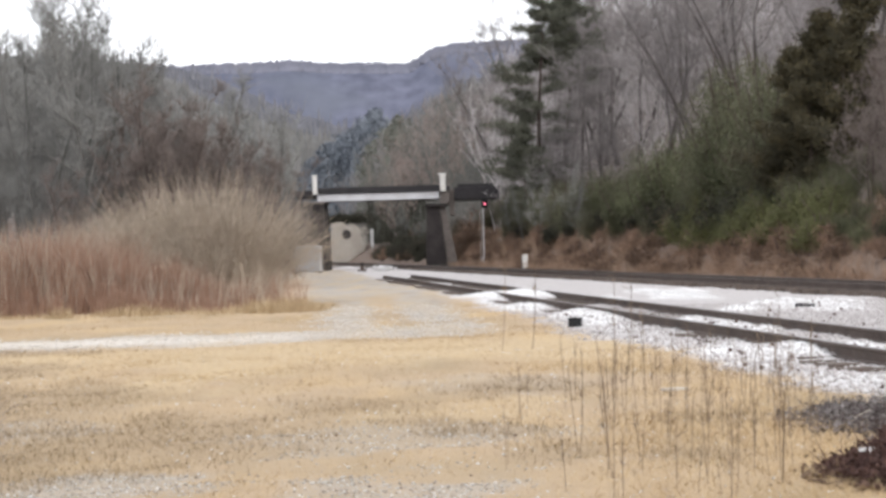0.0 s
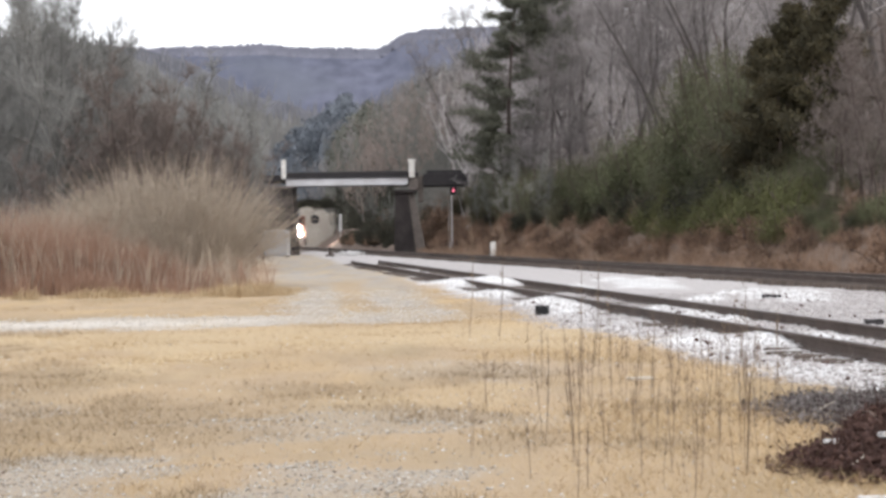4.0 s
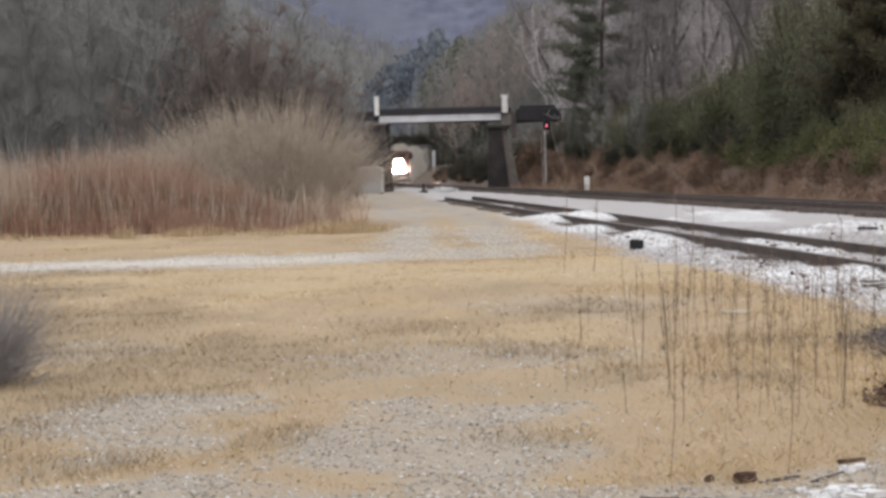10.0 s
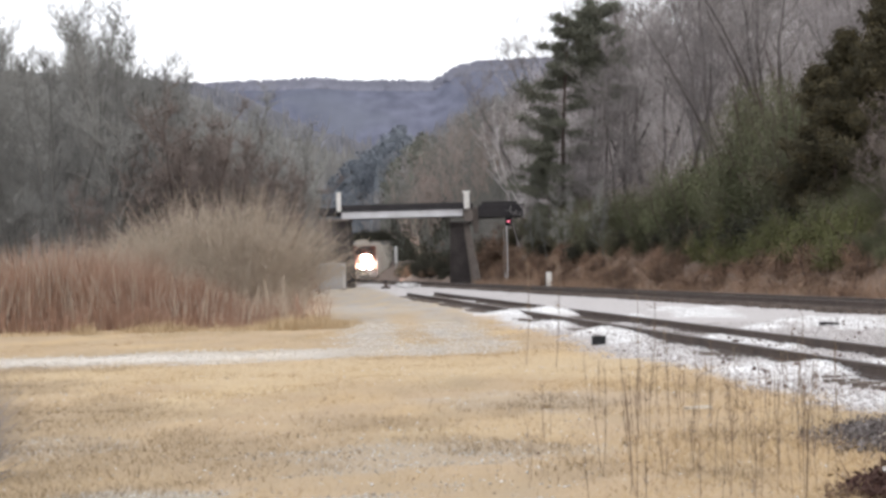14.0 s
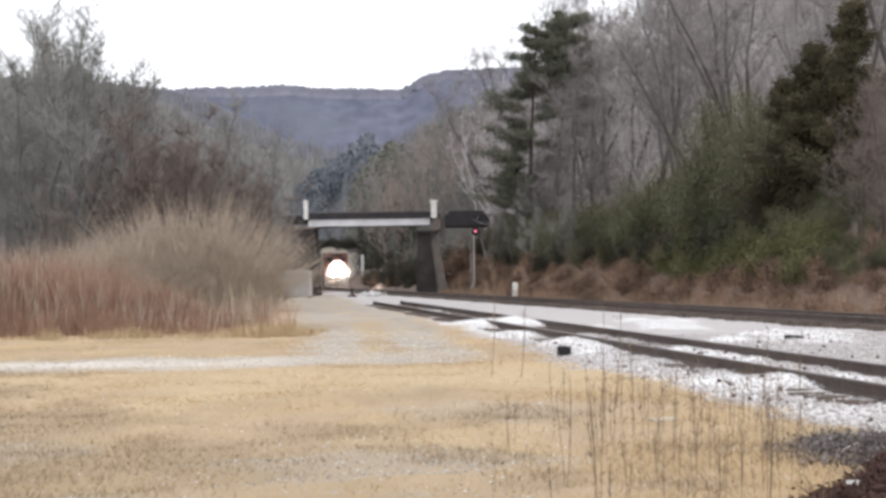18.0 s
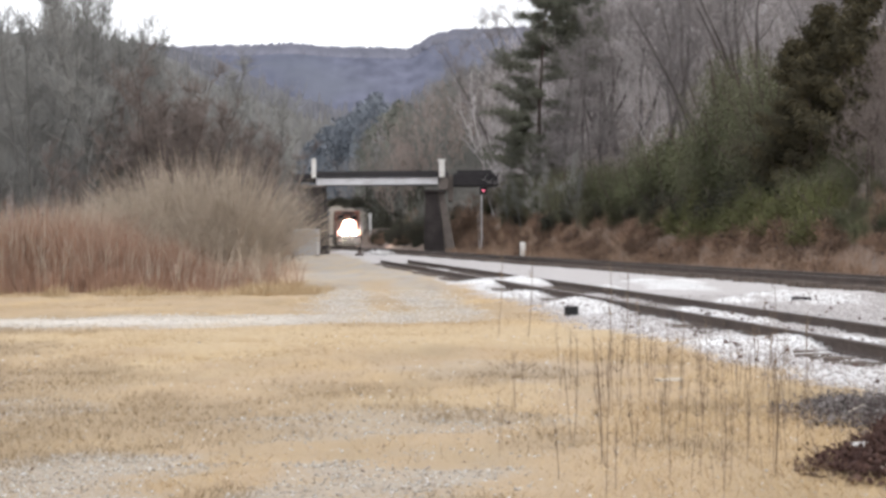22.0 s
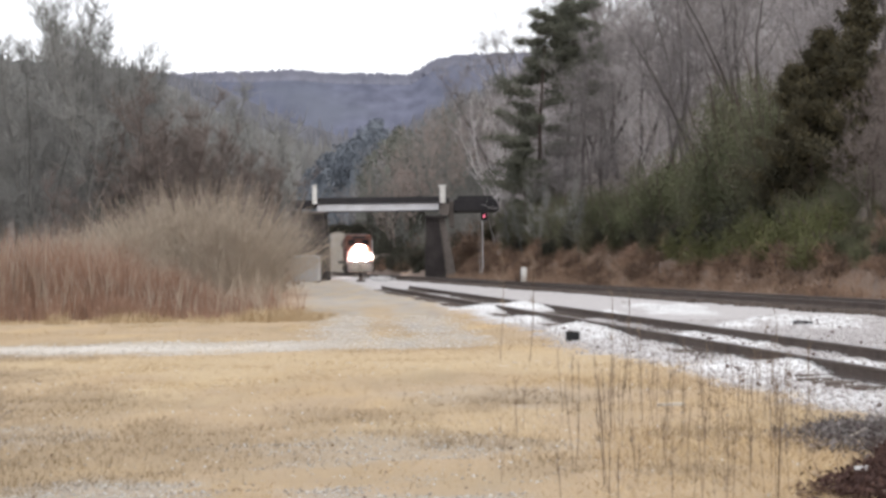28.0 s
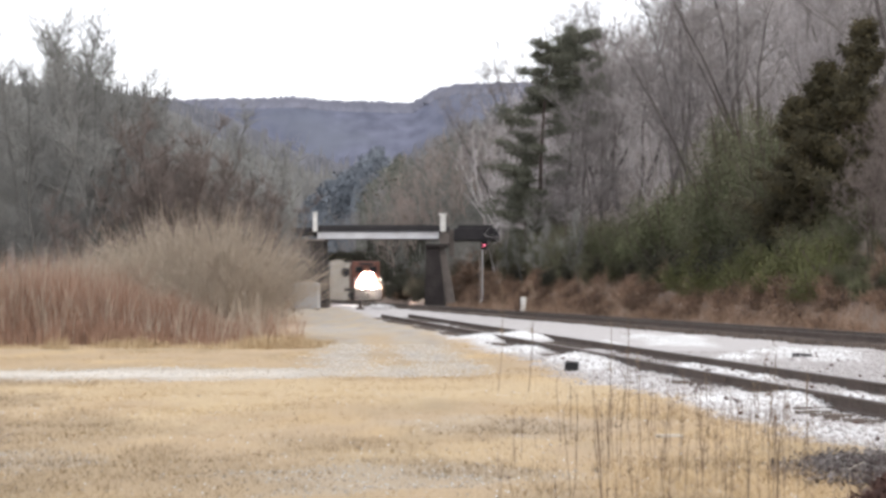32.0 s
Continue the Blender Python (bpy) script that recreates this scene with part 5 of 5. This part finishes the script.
def straw_height(x, y):
    weedy = smooth(x - 0.02 * y, -0.2, 1.0) * (1 - smooth(y, 26, 40)) * smooth(y, 10.8, 12.5)
    return 0.034 + 0.022 * (1 + wob(x, y, 0.8)) + 0.045 * weedy


grass("straw_grass", 300000, 0, 0, 9.5, 72, straw_keep, straw_height, 0.003, 2.0, STRAW, "short dry straw-coloured grass over the yard", 81, fan=0.21)
grass("russet_grass", 60000, -17, -4.2, 68.5, 77, lambda x, y: np.clip(0.8 + 0.6 * wob(x, y, 0.9), 0.1, 1) * (1 - smooth(x + 0.6 * wob(x, y, 1.3), -7.0, -4.4) * 0.97) * smooth(y + 1.6 * wob(x, y, 0.5), 68.2, 71.5),
      lambda x, y: (1.75 - 0.9 * smooth(x, -10.5, -6) + 0.55 * wob(x, y, 0.6)) * (0.45 + 0.55 * smooth(y, 68.5, 72)), 0.006, 0.35, RUSSET, "tall russet dead grass in front of the bushes", 82, tufts=900)
grass("tan_stalks", 6000, -17, -5.0, 69.5, 78, lambda x, y: np.clip(0.6 + 0.8 * wob(x, y, 0.6), 0.0, 1), lambda x, y: 2.0 - 0.7 * smooth(x, -10.5, -6) + 0.5 * wob(x, y, 0.8), 0.006, 0.3, CANE, "tan dead stalks standing through the russet grass", 86, tufts=500)
grass("bank_grass", 50000, 0, 1, 40, 236, lambda x, y: np.clip(0.75 + 0.5 * wob(x, y, 0.7), 0.1, 1), lambda x, y: 0.6 + 0.35 * wob(x, y, 0.6), 0.004, 0.7, BANK_GRASS, "shaggy brown dead grass along the foot of the bank", 85, along=(3.5, 8.5))
grass("tall_straw", 26000, -16, -3.2, 65.0, 73.0, lambda x, y: np.clip(0.25 + 0.8 * wob(x, y, 0.6) + 0.4 * wob(x, y, 2.1), 0.02, 1) + 0.5 * smooth(x, -6.5, -5), lambda x, y: 0.2 + 0.17 * wob(x, y, 0.7) + 0.06 * wob(x, y, 2.6) + 0.16 * smooth(x, -7, -4.8) * (1 - smooth(x, -4.6, -3.4)), 0.006, 0.9, STRAW_PALE,
      "knee-high pale straw grass along the brush", 83, tufts=2600)
grass("olive_weeds", 160000, 0, 0, 9.5, 46, lambda x, y: 0.9 * weedy_mask(x, y) ** 0.8 + 0.015, lambda x, y: 0.07 + 0.03 * wob(x, y, 2.0), 0.0035, 1.1, OLIVE, "patches of dull brown weeds in the straw", 84, fan=0.21)

# ---- gravel ----
def scatter(name, n, x0, x1, y0, y1, keep, size, mat, label, seed, up=0.3):
    r = np.random.default_rng(seed)
    x, y = r.uniform(x0, x1, n), y0 + (y1 - y0) * r.uniform(0, 1, n) ** 1.3
    ok = r.uniform(0, 1, n) < keep(x, y)
    x, y = x[ok], y[ok]
    sz = r.uniform(size[0], size[1], len(x)) * r.uniform(0.6, 1.3, len(x))
    v, f = stones(np.stack([x, y, land(x, y) + sz * up], -1), sz, r)
    thing(name, None, label, "gravel", kind="stuff", mesh=mesh_np(name, v, f, mat))


scatter("lane_gravel", 52000, -4.2, 3.6, 9.8, 24, lambda x, y: patch_mask(x, y) * 0.95 + 0.05, (0.004, 0.015), LANE_STONE, "loose pale gravel in the worn yard", 91)
scatter("bright_stones", 5600, -5.5, 4.0, 10.5, 38, lambda x, y: 0.12 + 0.3 * (wob(x, y, 0.8) > 0.1) + 0.6 * patch_mask(x, y), (0.004, 0.015), WHITE_STONE, "scattered bright stones in the straw", 95)
scatter("dark_clods", 420, -5.5, 4.0, 10.5, 30, lambda x, y: 0.3 + 0.7 * (wob(x, y, 0.8) < -0.1), (0.006, 0.016), PILE, "scattered dark clods in the straw", 96)
scatter("ballast_debris", 900, 2.4, 8.5, 21, 62, lambda x, y: ballast_mask(x, y) * (0.25 + 0.75 * (wob(x, y, 1.7) > 0.15)), (0.015, 0.05), PILE, "dark clods and splinters among the white stone", 97)
scatter("road_gravel", 14000, -10, 1.0, 40, 70, lambda x, y: lane_mask(x, y), (0.012, 0.026), ROAD_STONE, "pale gravel of the lane", 92)
scatter("track_ballast", 44000, 1.0, 13.5, 18, 62, lambda x, y: ballast_mask(x, y) * (1 - 0.7 * mound_mask(x, y)), (0.018, 0.038), STONE, "pale crushed stone ballast between the tracks", 93)
scatter("limestone_heaps", 80000, 0.0, 9.5, 20, 82, lambda x, y: np.maximum(mound_mask(x, y), 0.45 * spill_mask(x, y)), (0.011, 0.03), WHITE_STONE, "bright white crushed limestone spilled beside the siding", 94)


# ---- small things in the foreground ----
def weed(seed, h):
    r = np.random.default_rng(seed)
    p = polyline((0, 0, -0.03), (r.normal(0, 0.05), r.normal(0, 0.05), 1), h, 5, 0.02, 0.0, r)
    b0, b1 = list(p[:-1]), list(p[1:])
    t0, t1 = [], []
    for _ in range(12):
        q = p[r.integers(3, 6)]
        e = q + np.array([r.normal(0, 0.6), r.normal(0, 0.6), r.uniform(0.4, 1.2)]) * r.uniform(0.03, 0.1)
        t0.append(q), t1.append(e)
    stalk = mesh_np("stalk", *tubes(b0, b1, 0.0036, 0.0026, 4), WEED)
    heads = np.repeat(np.array(t1), 2, 0) + r.normal(0, 0.008, (24, 3))
    return stalk, mesh_np("seed_head", *joined(tubes(t0, t1, 0.0022, 0.0015, 3), flakes(heads, 0.006, r)), WEED)


WEEDS = [weed(101, 0.75), weed(102, 0.6), weed(103, 0.9), weed(104, 0.5)]


def weeds():
    r = random.Random(21)
    for i in range(136):
        y = r.uniform(14.5, 26) if i < 96 else r.uniform(20, 30)
        x = r.uniform(0.06, 0.148) * y if i < 80 or i > 95 else r.uniform(0.02, 0.07) * y
        plant("weed_stalk", WEEDS[i % 4], x, y, "thin dry brown weed stalk standing in the straw", "weed", "weed stalks", r.uniform(0.45, 1.0) * (0.7 + 0.012 * y), r.uniform(0, 360), names=("stalk", "seed_head"), sink=0.0)
    for x, y, s in ((0.83, 38, 1.7), (1.25, 37, 1.7), (1.75, 27, 1.3), (2.15, 30, 1.4), (0.75, 12.04, 0.74), (1.34, 12.28, 0.8)):
        plant("weed_stalk", WEEDS[2], x, y, "tall dry weed stalk with a bent tip", "weed", "weed stalks", s, 30, names=("stalk", "seed_head"), sink=0.0)


weeds()


def build_pile(name, cx, cy, rx, ry, h, mat, n, label, seed, sticks):
    r = np.random.default_rng(seed)
    z = float(land(cx, cy))
    p = thing(name, pose(cx, cy, z), label, "debris pile")
    a, d = r.uniform(0, 2 * math.pi, n), r.uniform(0, 1, n) ** 0.5 * r.uniform(0.75, 1.1, n)
    x, y = np.cos(a) * d * rx, np.sin(a) * d * ry
    c = np.stack([x, y, h * np.clip(1 - d ** 1.6, 0, 1) * r.uniform(0.75, 1.1, n) * (1 + 0.75 * wob(np.cos(a) * 3 * d + seed, np.sin(a) * 3 * d)) + 0.01], -1)
    part("crumbly_soil", mesh_np("crumbly_soil", *joined(stones(c, 0.006 + 0.05 * r.uniform(0, 1, n) ** 3, r), leaves(c + r.normal(0, 0.03, (n, 3)) + np.array([0, 0, 0.015]), r.uniform(0.01, 0.03, n), r), spikes(c[::5], c[::5] + r.normal(0, 0.09, (len(c[::5]), 3)) + np.array([0, 0, 0.05]), 0.006)), mat), None, p)["kind"] = "stuff"
    rows = []
    for q in np.linspace(0, 1, 9):
        t = np.linspace(0, 2 * math.pi, 40, endpoint=False)
        e = 1 + 0.35 * wob(np.cos(t) * 1.6 + seed, np.sin(t) * 1.6) + 0.12 * wob(np.cos(t) * 6 + seed, np.sin(t) * 6)
        rows.append(np.stack([np.cos(t) * rx * (1 - q) * e, np.sin(t) * ry * (1 - q) * e, h * (1 - (1 - q) ** 1.6) * (1 + 0.75 * wob(np.cos(t) * 3 * (1 - q) + seed, np.sin(t) * 3 * (1 - q))) - 0.03], -1))
    i = (np.arange(8)[:, None] * 40 + np.arange(40)[None])
    j = (np.arange(8)[:, None] * 40 + (np.arange(40)[None] + 1) % 40)
    part("heap", mesh_np("heap", np.concatenate(rows), np.stack([i, j, j + 40, i + 40], -1).reshape(-1, 4), mat), None, p)
    for _ in range(sticks):
        a0 = r.uniform(0, 2 * math.pi)
        q = np.array([r.uniform(-0.7, 0.7) * rx, r.uniform(-0.9, 0.2) * ry, h * r.uniform(0.25, 0.8)])
        e = q + np.array([math.cos(a0), math.sin(a0) * 0.6, r.uniform(-0.1, 0.6)]) * r.uniform(0.12, 0.3)
        part("stick", mesh_np("stick", *tubes([q], [e], 0.008, 0.003, 5), WOOD if r.uniform() < 0.3 else PILE), None, p)
    return p


build_pile("humus_pile", 4.0, 17.2, 1.15, 1.4, 0.6, PILE, 3600, "dark reddish-brown heap of humus and roots", 111, 14)
build_pile("humus_pile", 3.15, 15.7, 0.92, 1.25, 0.24, PILE, 3600, "low dark brown spill of humus and roots", 112, 22)
build_pile("charred_pile", 3.85, 20.4, 1.15, 2.1, 0.13, CHAR, 2800, "low grey heap of charred debris", 113, 8)


def build_scrap(name, x, y, z, sx, sy, sz, turn, mat, label, category, seed):
    r = random.Random(seed)
    bm = box(-sx / 2, sx / 2, -sy / 2, sy / 2, 0, sz, min(sx, sy, sz) * 0.2)
    for v in bm.verts:
        v.co += Vector((r.uniform(-1, 1) * sx, r.uniform(-1, 1) * sy, r.uniform(-1, 1) * sz)) * (0.14 if mat is WHITE_STONE else 0.06)
    me = bpy.data.meshes.new(name)
    bm.to_mesh(me)
    bm.free()
    me.materials.append(mat)
    thing(name, pose(x, y, float(land(x, y)) + z, 0, 0, turn), label, category, mesh=me)


build_scrap("board", 2.24, 24.9, 0.03, 0.27, 0.09, 0.03, 28, WOOD, "short bleached board lying in the straw", "board", 1)


def build_log(name, x, y, length, r0, turn, mat, label, seed):
    """A rough tapered log lying on the ground."""
    r = random.Random(seed)
    bm = bmesh.new()
    bmesh.ops.create_cone(bm, cap_ends=True, segments=10, radius1=r0, radius2=r0 * 0.7, depth=length, matrix=pose(0, 0, r0 * 0.7, 0, 90, 0))
    bmesh.ops.subdivide_edges(bm, edges=bm.edges[:], cuts=2)
    for v in bm.verts:
        v.co += Vector((r.uniform(-1, 1), r.uniform(-1, 1), r.uniform(-1, 1))) * r0 * 0.25
    me = bpy.data.meshes.new(name)
    bm.to_mesh(me)
    bm.free()
    me.materials.append(mat)
    thing(name, pose(x, y, float(land(x, y)), 0, 0, turn), label, "log", mesh=me)


build_log("branch", 0.72, 11.2, 0.32, 0.012, -13, CHAR, "thin dark dead stick on the gravel", 2)
build_log("clod", 1.09, 11.78, 0.10, 0.03, 30, PILE, "dark clod of rotten wood", 3)
build_log("clod", 0.93, 11.9, 0.06, 0.02, 70, PILE, "small dark clod of rotten wood", 7)
build_log("branch", 1.26, 11.9, 0.33, 0.010, 49, CHAR, "weathered grey stick on the gravel", 4)
build_log("branch", 1.5, 12.0, 0.42, 0.010, 62, CHAR, "bent grey stick beside white stones", 5)
build_log("branch", 1.71, 12.72, 0.17, 0.012, 33, PILE, "dark stick stub in the dirt", 6)
build_log("scrap", 7.25, 39.5, 0.3, 0.06, 10, GIRDER_DARK, "dark piece of scrap lying on the ballast", 8)
build_log("scrap", 7.56, 53.0, 0.4, 0.05, -20, GIRDER_DARK, "dark splintered timber lying on the ballast", 9)
build_log("scrap", 8.2, 41.4, 0.6, 0.035, 25, GIRDER_DARK, "dark stick lying on the ballast", 10)
for k, (x, y, s) in enumerate(((1.36, 11.2, 0.10), (1.45, 11.15, 0.08), (1.52, 11.35, 0.07), (1.41, 11.0, 0.12), (1.27, 11.05, 0.06), (1.58, 11.2, 0.09), (1.33, 10.9, 0.08), (1.49, 10.9, 0.1), (1.2, 10.95, 0.05), (1.62, 11.5, 0.06), (1.3, 11.35, 0.05), (2.5, 13.9, 0.07), (2.62, 14.05, 0.09), (2.75, 13.9, 0.06), (2.4, 13.8, 0.05), (2.85, 14.1, 0.08), (2.55, 13.75, 0.06), (1.7, 12.35, 0.06), (1.62, 12.2, 0.07))):
    build_scrap("limestone_block", x, y, -0.2 * s, s * (0.9 + 0.35 * (k % 3)), s * 0.9, s * (0.45 + 0.12 * (k % 4)), 47 * k, WHITE_STONE, "broken white limestone block", "stone", 140 + k)
for k, (x, y, z, s) in enumerate(((2.65, 16.0, 0.13, 0.09), (2.93, 15.6, 0.2, 0.1), (2.95, 16.2, 0.17, 0.06), (2.99, 15.4, 0.19, 0.09), (2.75, 15.5, 0.15, 0.05), (3.2, 15.5, 0.23, 0.06), (2.6, 15.3, 0.09, 0.05))):
    build_scrap("torn_paper", x, y, z, s, s * 0.5, s * 0.3, 33 * k, WHITE_STONE, "crumpled white scrap on the brown heap", "litter", 20 + k)


def build_black_box():
    z = float(land(2.36, 46.2))
    b = thing("junction_box", pose(2.36, 46.2, z), "small black junction box on white stone", "junction box")
    part("case", box(-0.125, 0.125, -0.1, 0.1, -0.02, 0.15, 0.012), BLACK, b)
    part("lid", box(-0.135, 0.135, -0.11, 0.11, 0.15, 0.172, 0.007), BLACK, b)


build_black_box()


def dark_shrub():
    r = np.random.default_rng(131)
    t0, t1 = [], []
    for _ in range(2300):
        a, d = r.uniform(0, 2 * math.pi), r.uniform(0, 1) ** 0.6
        p = np.array([math.cos(a) * d * 0.36, math.sin(a) * d * 0.36, -0.02 + r.uniform(0, 0.3)])
        q = p + np.array([math.cos(a) * d * 0.3, math.sin(a) * d * 0.3, 0]) + r.normal(0, 0.13, 3) + np.array([0, 0, r.uniform(0.1, 0.72) * (1.05 - 0.5 * d)])
        t0.append(p), t1.append(q)
    a = np.arange(9) * 0.7
    q = np.stack([np.cos(a) * 0.25, np.sin(a) * 0.25, 0.45 + 0.1 * np.sin(5 * a)], -1)
    base = mesh_np("woody_base", *tubes(q * np.array([0.3, 0.3, 0]) - np.array([0, 0, 0.05]), q, 0.012, 0.005, 5), BARK_BROWN)
    plant("dark_shrub", (base, mesh_np("twig_mass", *spikes(t0, t1, 0.0022), TWIG_DIM),), -4.1, 18.5, "small grey leafless shrub in the straw", "shrub", "", 1.3, names=("woody_base", "twig_mass"))


dark_shrub()


# ---- what moves ----
def motions():
    rows = ((0.0, 399.0), (2.5, 369.5), (4.5, 353.0), (5.5, 346.5), (7.0, 341.0), (9.0, 334.5), (11.0, 329.5), (13.0, 323.5), (16.0, 315.0), (19.0, 308.0), (23.0, 299.5), (26.0, 289.5), (28.0, 282.5), (30.0, 276.0), (32.0, 269.5))
    walk(loco, [(t, line_pose(main_x, y, 0.0)) for t, y in rows])


motions()
